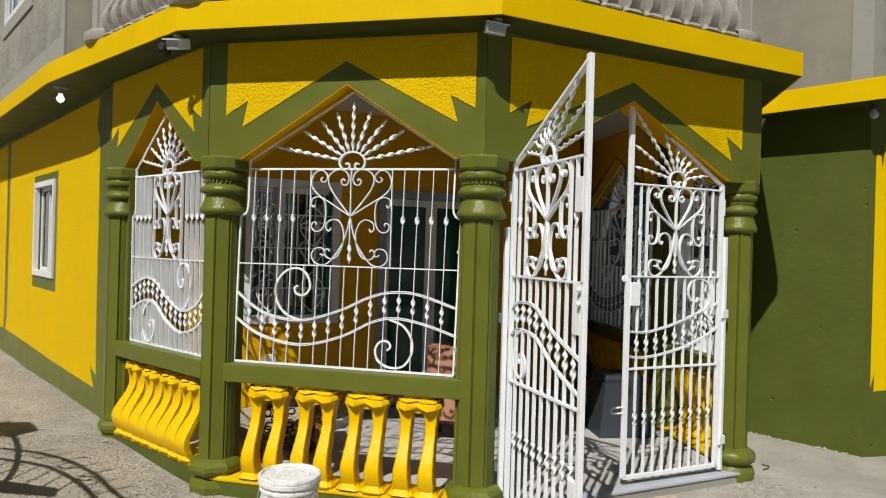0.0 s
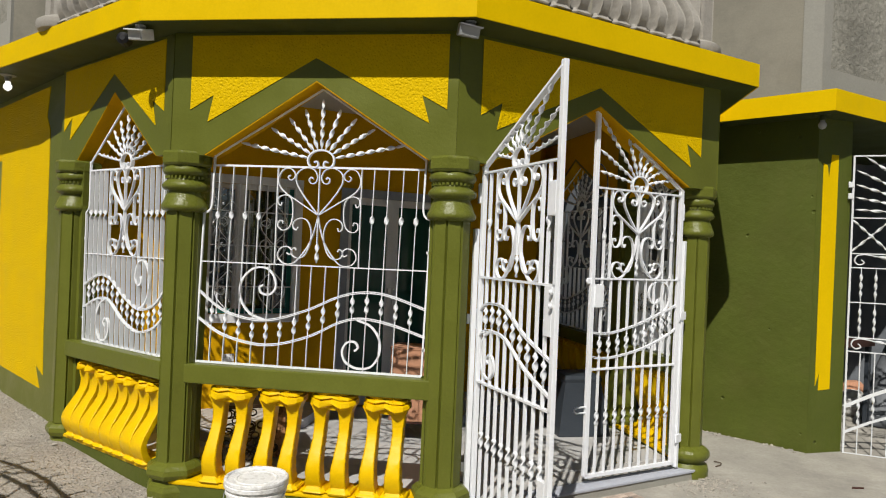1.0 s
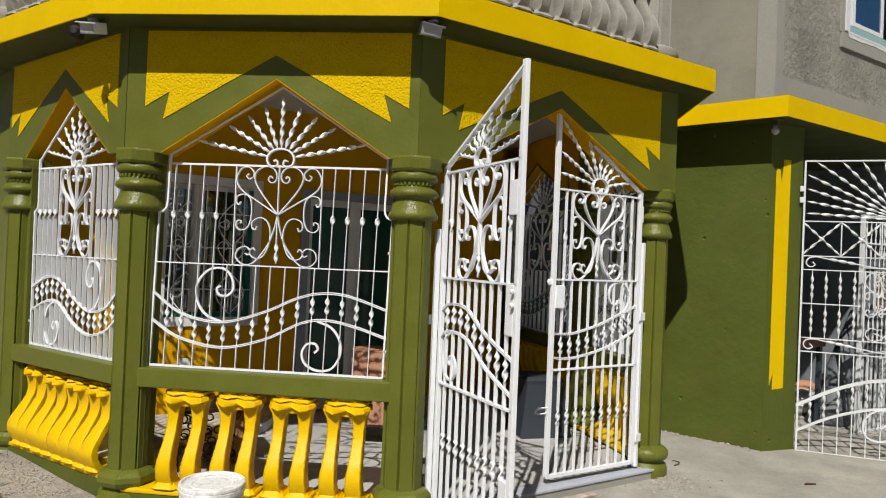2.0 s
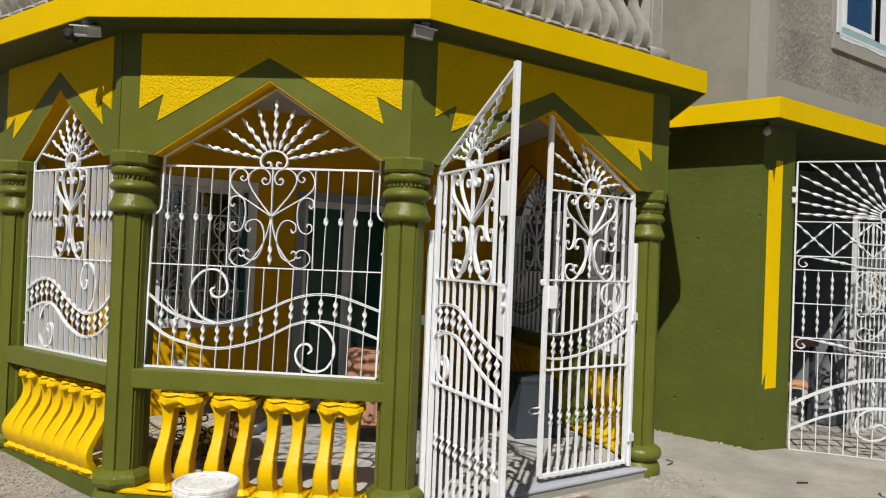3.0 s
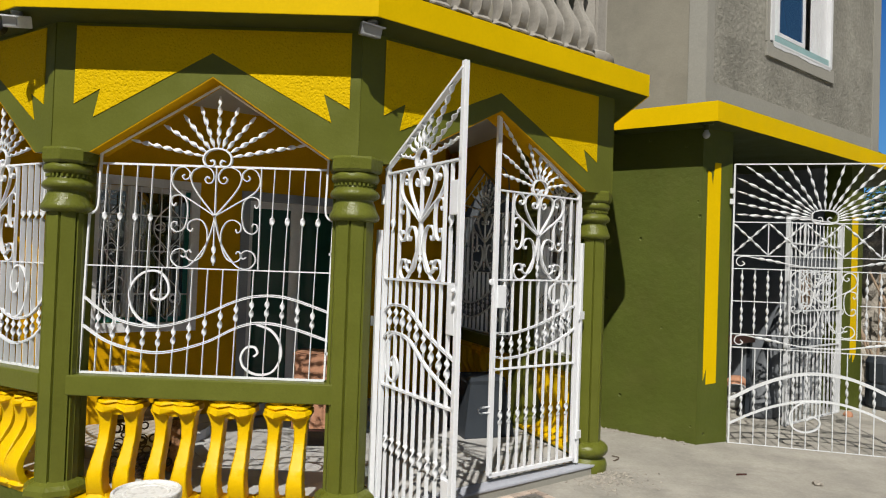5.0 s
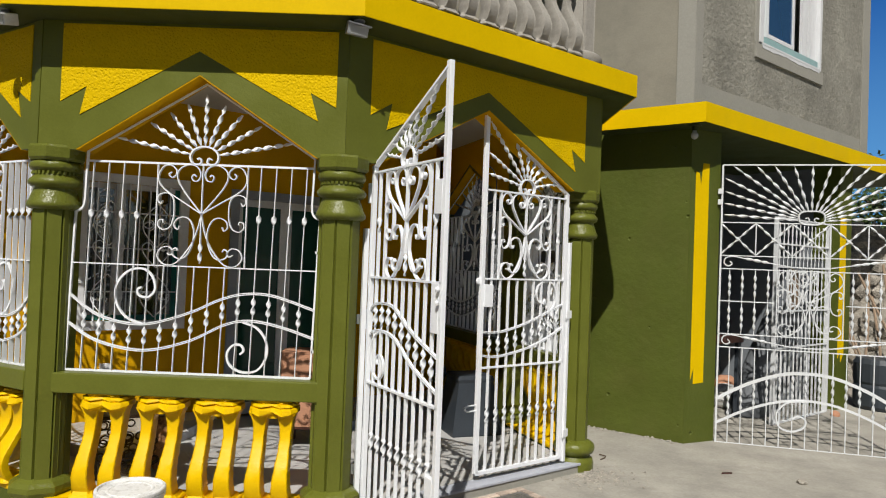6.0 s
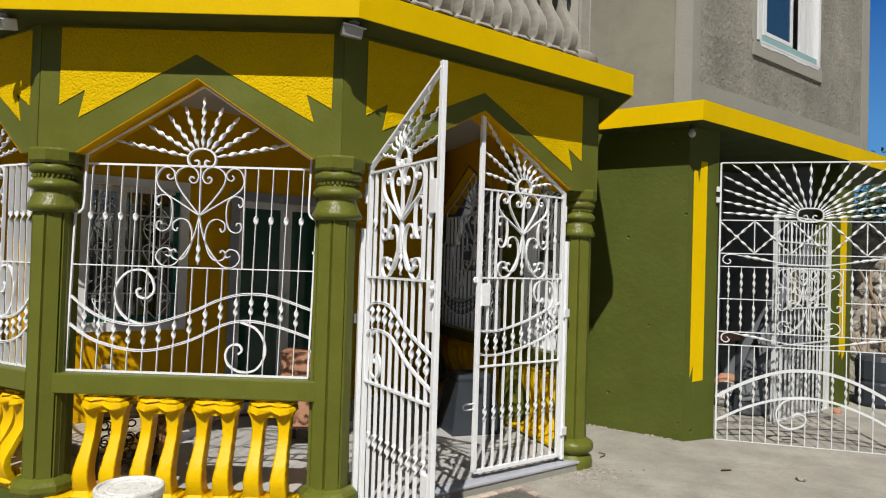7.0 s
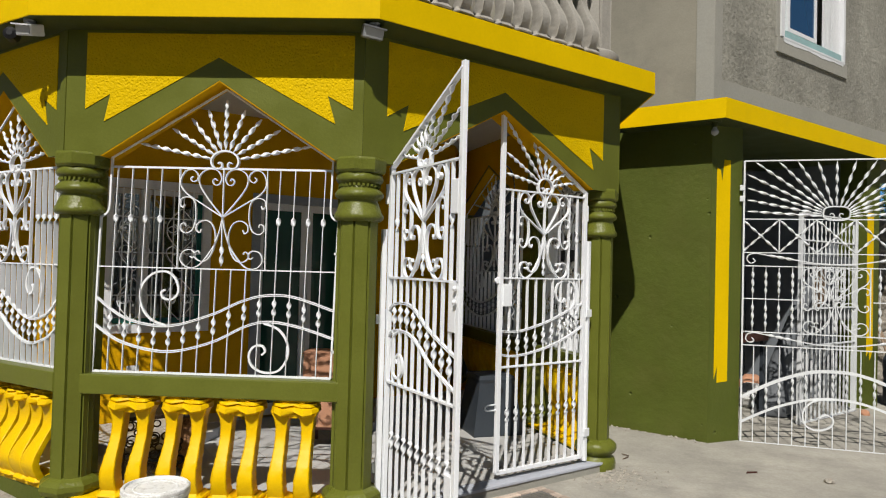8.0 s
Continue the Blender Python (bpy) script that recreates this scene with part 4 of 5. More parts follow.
# ---- roof slab with yellow fascia ----
F1, F2, F3, F4, F5 = Vector((-3.01, 0.78)), Vector((-1.003, -0.336)), Vector((1.037, -0.336)), Vector((2.985, 1.24)), Vector((2.955, 2.49))
F0 = F1 + uW * 9.0
roof_pts = [tuple(p) for p in (F0, F1, F2, F3, F4, F5, Vector((2.2, 4.5)), Vector((1.35, 4.6)), BACK - nB * 0.05, F0 - nW * 0.4)]
structure("roof_slab", prism_z(roof_pts, SOFFIT_Z, ROOF_Z - 0.02), SOFFIT, "projecting concrete porch slab, olive soffit darkened as shade", "roof")


def fascia(name, pts, z0, z1, label):
    """A painted band along the edge of a slab, mitred at its corners."""
    bm = bmesh.new()
    out = []
    for i, p in enumerate(pts):
        ds = [(b - a).normalized() for a, b in ((pts[i - 1], p) if i else (p, pts[i + 1]), (p, pts[i + 1]) if i + 1 < len(pts) else (pts[i - 1], p))]
        ns = [Vector((d.y, -d.x)) for d in ds]
        bis = (ns[0] + ns[1]).normalized()
        out.append((p, bis / max(0.3, bis.dot(ns[0]))))
    rings = [[(*(p + b * 0.012), z0), (*(p + b * 0.012), z1), (*(p + b * 0.001), z1), (*(p + b * 0.001), z0)] for p, b in out]
    loft(bm, rings)
    return structure(name, bm, FASCIA_Y, label, "fascia")


fascia("fascia_porch", [F0, F1, F2, F3, F4, F5], SOFFIT_Z, ROOF_Z, "bright yellow painted fascia round the porch roof")

# ---- balcony on the porch roof ----
GB = "unpainted grey cast-concrete twin baluster of the balcony"
def setback(a, b, s=0.15):
    d = (b - a).normalized()
    n = Vector((d.y, -d.x))
    return a - n * s, b - n * s


a, b = setback(F3, F4)
baluster_row(a, b, 6, 0.338, 0.88, ROOF_Z + 0.005, "balcony balusters", GB, CASTC, stout=0.85, swell=1.15)
a, b = setback(F2, F3)
baluster_row(a, b, 6, 0.338, (F3 - F2).length / 2, ROOF_Z + 0.005, "balcony balusters", GB, CASTC, stout=0.85, swell=1.15)
a, b = setback(F1, F2)
baluster_row(a, b, 3, 0.338, 1.60, ROOF_Z + 0.005, "balcony balusters", GB, CASTC, stout=0.85, swell=1.15)


def newel(at, heading):
    g = thing("newel_post", pose(at.x, at.y, ROOF_Z, 0, 0, heading), "unpainted grey concrete balcony post with a rounded foot", "post", "balcony posts")
    part("foot", lathe([(0.16, -0.01), (0.198, 0.006), (0.212, 0.040), (0.204, 0.074), (0.172, 0.094), (0.150, 0.104)], 16, radians(11.25)), CASTC, g, smooth=True, sharp=40.0)
    pts = []
    for k in range(8):
        for da, r in ((-17.0, 0.150), (17.0, 0.150), (22.5, 0.130)):
            pts.append(tuple(polar(k * 45 + da, r)))
    part("shaft", prism_z(pts, 0.09, 1.15), CASTC, g)
    return g


newel(Vector((2.47, 1.100)), 39)
newel(Vector((-2.10, 0.44)), -29)
newel(Vector((-0.93, -0.19)), -14)
newel(Vector((0.97, -0.19)), 19)
for p, q, n0, n1 in ((Vector((0.97, -0.19)), Vector((2.47, 1.100)), 0, 0), (Vector((-0.93, -0.19)), Vector((0.97, -0.19)), 0, 0), (Vector((-2.10, 0.44)), Vector((-0.93, -0.19)), 0, 0)):
    structure("balcony_rail", boxed(0.05, (q - p).length - 0.05, -0.08, 0.08, ROOF_Z + 0.605, ROOF_Z + 0.72, bevel=0.01), CASTC, "unpainted concrete balcony rail", "rail", line_pose(p, q))

# upper floor at the left, set on the side wall
UPL = Vector((-3.719, 1.731))
wall_ul = wall_with_holes("wall_upper_left", UPL + uW * 7.0, HOUSE_A - 180, 7.0, ROOF_Z - 0.02, 6.2, [(3.6, 5.2, 4.44, 5.6)], 0.2, ROUGHC, "unpainted rough grey cement upper wall")
part("corner_band", boxed(6.86, 7.006, -0.012, 0.1, ROOF_Z, 6.2), BANDC, wall_ul, "smooth cement corner band")
part("foot_band", boxed(0, 6.86, -0.010, 0.1, ROOF_Z, ROOF_Z + 0.60), BANDC, wall_ul, "smooth cement foot band")
part("cement_sill", boxed(3.42, 5.38, -0.022, 0.1, 4.215, 4.376, bevel=0.006), BANDC, wall_ul, "smooth cement sill")
sliding_window("window_3", pose(*(UPL + uW * 7.0), 0, 0, 0, HOUSE_A - 180), 3.6, 5.2, 4.44, 5.6, 0.06, None, ["w", "t", "w"], GLASS_B, "teal and white framed upper window", sashmat=TEAL)
structure("wall_upper_back", prism_z([tuple(p) for p in (UPL, UPL + polar(30) * 6.6, UPL + polar(30) * 6.6 + polar(120) * 0.2, UPL + polar(120) * 0.2)], ROOF_Z - 0.02, 6.2), RENDERC, "unpainted cement wall behind the balcony", "wall")

# ---- room on the other side ----
uK, nK = polar(ROOM_A), polar(ROOM_A - 90)
uS = polar(HOUSE_A)                                     # its near side runs back along this heading
K2 = Vector((4.14, 2.413))
top_r = 6.3
side_m = pose(*(ROOM + uS * 2.6), 0, 0, 0, HOUSE_A - 180)
structure("wall_room_side", boxed(1.25, 2.6, 0, 0.2, GROUND - 0.2, 2.765), GREEN_R, "rough olive green side wall of the adjoining room", "wall", side_m)
facet_m = line_pose(ROOM, K2)
fw = structure("wall_room_corner", boxed(-0.002, (K2 - ROOM).length, 0.0, 0.3, GROUND - 0.2, 2.765), GREEN_R, "olive green corner pier with a yellow painted stripe", "wall", facet_m)
part("painted_stripe", prism_y([(0.060, 0.40), (0.10, 0.52), (0.095, 0.36), (0.222, 0.37), (0.226, 2.44), (0.150, 2.44), (0.125, 2.22), (0.105, 2.34), (0.06, 2.36)], -0.004, 0.01), FASCIA_Y, fw, "yellow stripe with a torn leaf end")
facade_m = pose(K2.x, K2.y, 0, 0, 0, ROOM_A)
pw = structure("pier_carport", boxed(2.74, 3.10, 0, 0.3, GROUND - 0.2, 2.765), GREEN_R, "olive green pier at the far side of the carport gate", "wall", facade_m)
part("painted_stripe", prism_y([(2.77, 0.43), (2.84, 0.50), (2.86, 0.38), (2.94, 0.48), (2.94, 2.14), (2.77, 2.14)], -0.004, 0.01), FASCIA_Y, pw, "yellow stripe with a torn leaf end")

# slab, fascia and upper floor of that room
R1 = Vector((3.795, 1.925))
RL, RR = R1 + uS * 1.0, R1 + uK * 5.6
structure("roof_room", prism_z([tuple(p) for p in (RL, R1, RR, RR - nK * 1.2, ROOM - nK * 1.6 + uK * 0.3, RL - polar(HOUSE_A + 90) * 0.5)], 2.752, 2.91), SOFFIT, "projecting slab, olive soffit darkened as shade", "roof")
fascia("fascia_room", [RL, R1, RR], 2.750, 2.93, "bright yellow painted fascia of the adjoining room")
up_side = structure("wall_upper_side", boxed(0, 2.6, 0, 0.2, 2.90, top_r), RENDERC, "smooth unpainted cement side wall of the upper floor", "wall", side_m)
part("corner_band", boxed(2.44, 2.605, -0.010, 0.1, 2.90, top_r), BANDC, up_side, "pale cement corner band")
mR = pose(ROOM.x, ROOM.y, 0, 0, 0, ROOM_A)
WIN_R = (1.235, 2.585, 3.845, 5.05)
up_face = wall_with_holes("wall_upper_face", ROOM, ROOM_A, 4.11, 2.90, top_r, [WIN_R], 0.2, ROUGHC, "rough unpainted grey cement upper wall")
part("corner_band", boxed(-0.004, 0.12, -0.010, 0.1, 2.92, top_r), BANDC, up_face, "pale cement corner band")
part("foot_band", boxed(0.12, 3.86, -0.010, 0.1, 2.92, 3.20), BANDC, up_face, "pale cement foot band")
part("end_band", boxed(3.90, 4.114, -0.010, 0.1, 2.92, top_r), BANDC, up_face, "pale cement end band")
g = thing("window_4", mR, "white-framed upper window with blue glass, half open", "window", "", "structure")
x0, x1, z0, z1 = WIN_R
bm = bmesh.new()
for q in ((x0 - 0.065, x1 + 0.045, z1 - 0.004, z1 + 0.065), (x0 - 0.020, x1 + 0.045, z0 - 0.018, z0 + 0.004), (x0 - 0.065, x0 + 0.004, z0, z1), (x1 - 0.004, x1 + 0.045, z0, z1)):
    box(bm, q[0], q[1], -0.03, 0.05, q[2], q[3])
part("surround", bm, TRIM_W, g, "white painted surround")
part("cement_sill", boxed(x0 - 0.125, x1 + 0.115, -0.024, 0.02, z0 - 0.172, z0 - 0.020, bevel=0.005), BANDC, g, "smooth cement sill")
part("cement_jamb", boxed(x0 - 0.135, x0 - 0.066, -0.016, 0.02, z0 - 0.018, z1 + 0.1, bevel=0.004), BANDC, g, "smooth cement jamb")
smear = [(x0 - 0.02, z0 - 0.016)] + [(x0 + (x1 - x0) * i / 40, z0 - 0.050 - 0.007 * math.sin(i * 0.31) - 0.003 * math.sin(i * 1.1)) for i in range(41)] + [(x1 + 0.02, z0 - 0.016)]
part("plaster_smear", prism_y(smear, -0.0275, -0.01), TRIM_W, g, "ragged smear of white plaster")
part("track", boxed(x0 + 0.06, x1 - 0.01, -0.012, 0.15, z0 + 0.006, z0 + 0.085, bevel=0.004), PALE_TEAL, g, "pale teal track")
for a, b, y, base, f, mat in ((x0 + 0.10, x0 + 0.735, -0.012, 0.088, 0.042, FRAME_W), (x0 + 0.06, x0 + 0.74, 0.030, 0.088, 0.060, PALE_TEAL), (x1 - 0.385, x1 - 0.245, 0.010, 0.088, 0.066, FRAME_W), (x1 - 0.165, x1 - 0.008, 0.015, 0.088, 0.076, FRAME_W)):
    bm = bmesh.new()
    zb = z0 + base
    for q in ((a, b, zb, zb + f), (a, b, z1 - f, z1), (a, a + f, zb + f, z1 - f), (b - f, b, zb + f, z1 - f)):
        box(bm, q[0], q[1], y, y + 0.03, q[2], q[3])
    sh = part("sash", bm, mat, g)
    part("pane", boxed(a + f, b - f, y + 0.012, y + 0.018, zb + f, z1 - f), GLASS_B, sh)
structure("wall_upper_room", boxed(0.6, 3.4, 1.2, 1.3, 3.2, 6.0), DARKW, "dark board for the unlit room behind the upper window", "wall", mR)
structure("wall_upper_end", boxed(4.0, 4.11, 0.2, 4.0, 2.90, top_r), RENDERC, "end wall of the upper floor", "wall", mR)
structure("roof_upper", prism_z([tuple(p) for p in (ROOM, ROOM + uK * 4.11, ROOM + uK * 4.11 - nK * 4, ROOM + uS * 2.6 - nK * 1.0, ROOM + uS * 2.6)], top_r, top_r + 0.15), RENDERC, "concrete roof slab", "roof")

# carport behind the gates, its dimness put into the dark wall colour
structure("wall_carport_left", boxed(0.0, 0.15, 0.31, 1.6, GROUND, 2.76), DARKW, "inner carport wall, its dimness put into the colour", "wall", facade_m)
structure("wall_carport_back", boxed(0.0, 2.86, 1.5, 1.65, GROUND, 2.76), DARKW, "back carport wall, its dimness put into the colour", "wall", facade_m)
structure("wall_carport_right", boxed(2.74, 2.86, 0.31, 1.49, GROUND, 2.76), DARKW, "inner carport wall, its dimness put into the colour", "wall", facade_m)


# ---- carport gates ----
def wide_gate(hinge, heading, w):
    """The wide open leaf: sunburst, crossed band, twisted bars, arched waves."""
    g = thing("carport_gate_leaf", pose(hinge.x, hinge.y, 0, 0, 0, heading), "wide white wrought-iron carport gate leaf with sunburst, swung open", "gate", "carport gate leaves")
    z0, h = -0.168, w / 2
    top = 2.425
    part("stile", boxed(0.0, 0.016, -0.010, 0.010, z0, top, bevel=0.002), WHITE, g)
    part("stile", boxed(w - 0.016, w, -0.010, 0.010, z0, top, bevel=0.002), WHITE, g)
    for name, z, th in (("top_rail", top, 0.012), ("rail", 1.885, 0.009), ("rail", 1.575, 0.009), ("rail", 1.452, 0.009), ("rail", 1.15, 0.009), ("rail", 0.845, 0.009), ("rail", 0.722, 0.009), ("bottom_rail", z0, 0.016)):
        spans = ((0.01, h - 0.30), (h + 0.30, w - 0.01)) if z == 1.15 else ((0.01, w - 0.01),)
        for a, b in spans:
            part(name, strap([(a, z), (b, z)], th, 0.014), WHITE, g)
    cz = 1.905

    def reach(a):
        c, s = math.cos(radians(a)), math.sin(radians(a))
        r = 9.0
        if s > 1e-3:
            r = min(r, (top - cz - 0.01) / s)
        if abs(c) > 1e-3:
            r = min(r, (h - 0.03) / abs(c))
        return r
    ring = []
    for a in range(0, 361, 12):
        c, d = math.cos(radians(a)), math.sin(radians(a))
        ring.append((h + 0.108 * math.copysign(abs(c) ** 0.6, c), cz + 0.035 + 0.062 * math.copysign(abs(d) ** 0.7, d)))
    part("horseshoe", strap(ring, 0.012, 0.028), WHITE, g)
    for s in (-1, 1):
        part("scroll", strap(smooth_line([(h + s * x, cz + z) for x, z in ((0.09, -0.005), (0.05, -0.012), (0.02, 0.01), (0.035, 0.035), (0.055, 0.025))], 4), 0.008, 0.024), WHITE, g)
    rays = (4, 12, 20, 28, 37, 47, 58, 73, 90)
    for a in rays + tuple(180 - v for v in rays[:-1]):
        d = Vector((math.cos(radians(a)), math.sin(radians(a))))
        r0, r1 = 0.115 if abs(d.x) > 0.6 else 0.10, reach(a)
        part("ray", twisted((h + d.x * r0, cz + d.y * r0), (h + d.x * r1, cz + d.y * r1), 0.027, 0.004, max(3, round((r1 - r0) / 0.098)), max(24, int((r1 - r0) / 0.010))), WHITE, g, smooth=True)
    for i in range(5):
        a, b = w * i / 5, w * (i + 1) / 5
        for p, q in (((a, 1.88), (b, 1.58)), ((a, 1.58), (b, 1.88))):
            part("cross_bar", twisted(p, q, 0.024, 0.005, 5.0, 36), WHITE, g, smooth=True)
        if i:
            part("bar", strap([(a, 1.575), (a, 1.885)], 0.009, 0.012), WHITE, g)
    for zc, zt in ((1.452, 1.575), (0.722, 0.845)):
        for s in (-1, 1):
            keys = [(h + s * x, zc + z) for x, z in ((0.0, 0.03), (0.16, 0.035), (0.32, 0.06), (0.56, 0.10), (0.66, 0.116), (0.72, 0.10), (0.735, 0.055), (0.70, 0.025), (0.665, 0.045), (0.685, 0.07))]
            part("scroll", strap(smooth_line(keys, 4), 0.009, 0.024), WHITE, g)
            part("twist", twisted((h + s * 0.34, zc + 0.062), (h + s * 0.56, zc + 0.10), 0.028, 0.009, 3.0, 20), WHITE, g, smooth=True)
    for x in (0.093, 0.203, 0.313, 0.425, w - 0.425, w - 0.313, w - 0.203, w - 0.093):
        for za, zb in ((0.845, 1.15), (1.15, 1.452)):
            part("bar", strap([(x, za), (x, zb)], 0.006, 0.006), WHITE, g)
            part("twist", twisted((x, za + 0.04), (x, zb - 0.04), 0.026, 0.006, 3.0, 30), WHITE, g, smooth=True)
    scrollwork(g, h, 1.0, 0.85, 1.448, 0.008, 0.012)
    up = [(0.0, 0.235), (h * 0.35, 0.39), (h * 0.7, 0.495), (h, 0.522), (h * 1.3, 0.495), (h * 1.65, 0.39), (w, 0.235)]
    dn = [(0.0, 0.01), (h * 0.35, 0.155), (h * 0.7, 0.25), (h, 0.277), (h * 1.3, 0.25), (h * 1.65, 0.155), (w, 0.01)]
    part("arched_bar", strap(smooth_line(up, 7), 0.028, 0.014), WHITE, g)
    part("arched_bar", strap(smooth_line(dn, 7), 0.021, 0.014), WHITE, g)
    part("scroll", strap(smooth_line([(h, 0.27), (h - 0.16, 0.25), (h - 0.25, 0.15), (h - 0.23, 0.03), (h - 0.13, -0.01), (h - 0.03, 0.03), (h - 0.01, 0.10), (h - 0.07, 0.135), (h - 0.12, 0.10)], 5), 0.013, 0.028), WHITE, g)
    for i in range(1, 15):
        x = 0.109 * i
        zu, zd = at_x(up, x), at_x(dn, x)
        part("bar", strap([(x, z0), (x, zd)], 0.008, 0.010), WHITE, g)
        part("twist", twisted((x, zd), (x, zu), 0.026, 0.006, 3.0, 26), WHITE, g, smooth=True)
        part("bar", strap([(x, zu), (x, 0.722)], 0.008, 0.010), WHITE, g)
    for z in (2.05, 2.15):
        part("hinge", boxed(-0.03, 0.012, -0.016, 0.016, z, z + 0.05, bevel=0.003), WHITE, g)
    return g


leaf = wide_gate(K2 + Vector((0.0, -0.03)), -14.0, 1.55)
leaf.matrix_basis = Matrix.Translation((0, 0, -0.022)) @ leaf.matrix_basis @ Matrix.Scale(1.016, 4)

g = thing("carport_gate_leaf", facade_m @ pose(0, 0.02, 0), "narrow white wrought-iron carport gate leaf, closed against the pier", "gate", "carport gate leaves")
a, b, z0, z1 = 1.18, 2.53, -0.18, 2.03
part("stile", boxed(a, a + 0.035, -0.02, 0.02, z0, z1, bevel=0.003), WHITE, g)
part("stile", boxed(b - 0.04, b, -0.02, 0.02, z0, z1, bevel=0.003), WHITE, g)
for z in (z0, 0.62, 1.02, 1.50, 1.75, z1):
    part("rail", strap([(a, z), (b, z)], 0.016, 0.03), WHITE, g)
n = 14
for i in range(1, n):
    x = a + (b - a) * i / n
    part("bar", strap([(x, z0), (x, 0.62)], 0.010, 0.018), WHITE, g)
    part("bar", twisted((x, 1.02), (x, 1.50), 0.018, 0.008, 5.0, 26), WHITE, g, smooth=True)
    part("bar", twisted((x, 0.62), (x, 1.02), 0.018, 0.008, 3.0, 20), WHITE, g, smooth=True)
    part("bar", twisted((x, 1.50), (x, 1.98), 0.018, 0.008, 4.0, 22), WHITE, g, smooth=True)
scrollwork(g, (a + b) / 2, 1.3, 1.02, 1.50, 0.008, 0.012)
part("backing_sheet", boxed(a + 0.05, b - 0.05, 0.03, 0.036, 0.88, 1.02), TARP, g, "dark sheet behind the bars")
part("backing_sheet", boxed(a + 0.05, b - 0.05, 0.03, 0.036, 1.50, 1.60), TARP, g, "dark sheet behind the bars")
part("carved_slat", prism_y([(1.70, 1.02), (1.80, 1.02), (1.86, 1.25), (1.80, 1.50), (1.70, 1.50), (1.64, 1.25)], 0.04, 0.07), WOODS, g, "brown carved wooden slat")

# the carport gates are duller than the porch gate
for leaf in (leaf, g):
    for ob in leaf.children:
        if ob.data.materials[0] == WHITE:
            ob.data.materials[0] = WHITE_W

# ---- things in the carport ----
g = thing("tarpaulin_heap", facade_m @ pose(1.60, 0.46, PAVE), "dark grey tarpaulin draped over a tall heap", "tarpaulin")
rings = []
for i in range(9):
    z = 1.20 * i / 8
    s = 1 - 0.88 * (i / 8) ** 0.95
    ring = []
    for k in range(20):
        t = 2 * math.pi * k / 20
        f = 1 + 0.10 * math.sin(5 * t + 0.6 * i) * (1 - i / 9)
        ring.append((0.38 * s * f * math.cos(t) + 0.40 * (i / 8) ** 0.95, 0.24 * s * f * math.sin(t), z + 0.01))
    rings.append(ring)
part("sheet", loft(bmesh.new(), rings), TARP, g, smooth=True)

g = thing("wooden_beam", facade_m @ pose(0.80, 0.42, 0.69), "dark red varnished wooden beam lying across the opening", "beam")
part("plank", boxed(-0.46, 0.44, -0.05, 0.05, -0.04, 0.045, bevel=0.008), WOODD, g)
g = thing("trestle", facade_m @ pose(0.80, 0.42, PAVE), "dark trestle carrying the beam", "trestle")
for x in (-0.44, 0.38):
    part("leg", boxed(x, x + 0.05, -0.02, 0.02, 0.01, 0.835), PLAST_D, g)


def sack(place, r, h, mat, label, seed):
    rng = random.Random(seed)
    g = thing("sack", place, label, "sack", "sacks in the carport")
    rings = []
    for i in range(8):
        t = i / 7
        s = math.sin(math.pi * (0.12 + 0.8 * t)) ** 0.6
        rings.append([(r * s * (1 + 0.38 * rng.random()) * math.cos(2 * math.pi * k / 14), r * 0.8 * s * (1 + 0.38 * rng.random()) * math.sin(2 * math.pi * k / 14), h * t) for k in range(14)])
    part("body", loft(bmesh.new(), rings), mat, g)


sack(facade_m @ pose(1.66, 0.80, PAVE), 0.17, 0.27, PLAST_W, "crumpled white plastic sack on the floor", 3)
sack(facade_m @ pose(1.98, 0.98, PAVE), 0.17, 0.32, CARTON, "terracotta coloured sack on the floor", 4)
sack(facade_m @ pose(2.02, 0.74, PAVE), 0.07, 0.32, RED, "small red plastic bag on the floor", 5)

# yard beyond the pier: dark barrels, leaning sticks, rubble wall, tree
for i, (x, y, h, r) in enumerate(((6.95, 4.35, 0.62, 0.30), (7.45, 4.05, 0.85, 0.28))):
    g = thing("barrel", pose(x, y, PAVE), "dark plastic barrel standing in the yard", "barrel", "yard barrels")
    part("body", lathe([(r * 0.9, 0), (r, 0.05), (r, h * 0.45), (r * 0.96, h * 0.5), (r, h * 0.55), (r, h - 0.06), (r * 0.9, h)], 20), PLAST_D, g, smooth=False)
rng = random.Random(11)
for i in range(9):
    x, y = 7.0 + 0.12 * i + 0.1 * rng.random(), 4.75 + 0.25 * rng.random()
    g = thing("stick", pose(x, y, GROUND), "bare wooden stick leaning against the rubble wall", "stick", "leaning sticks")
    dx, h = rng.uniform(-0.5, 0.5), rng.uniform(1.3, 2.1)
    part("rod", tube([(0, 0, 0), (dx * 0.5, 0.25, h * 0.5), (dx, 0.6, h)], 0.018, 6), WOODS, g)

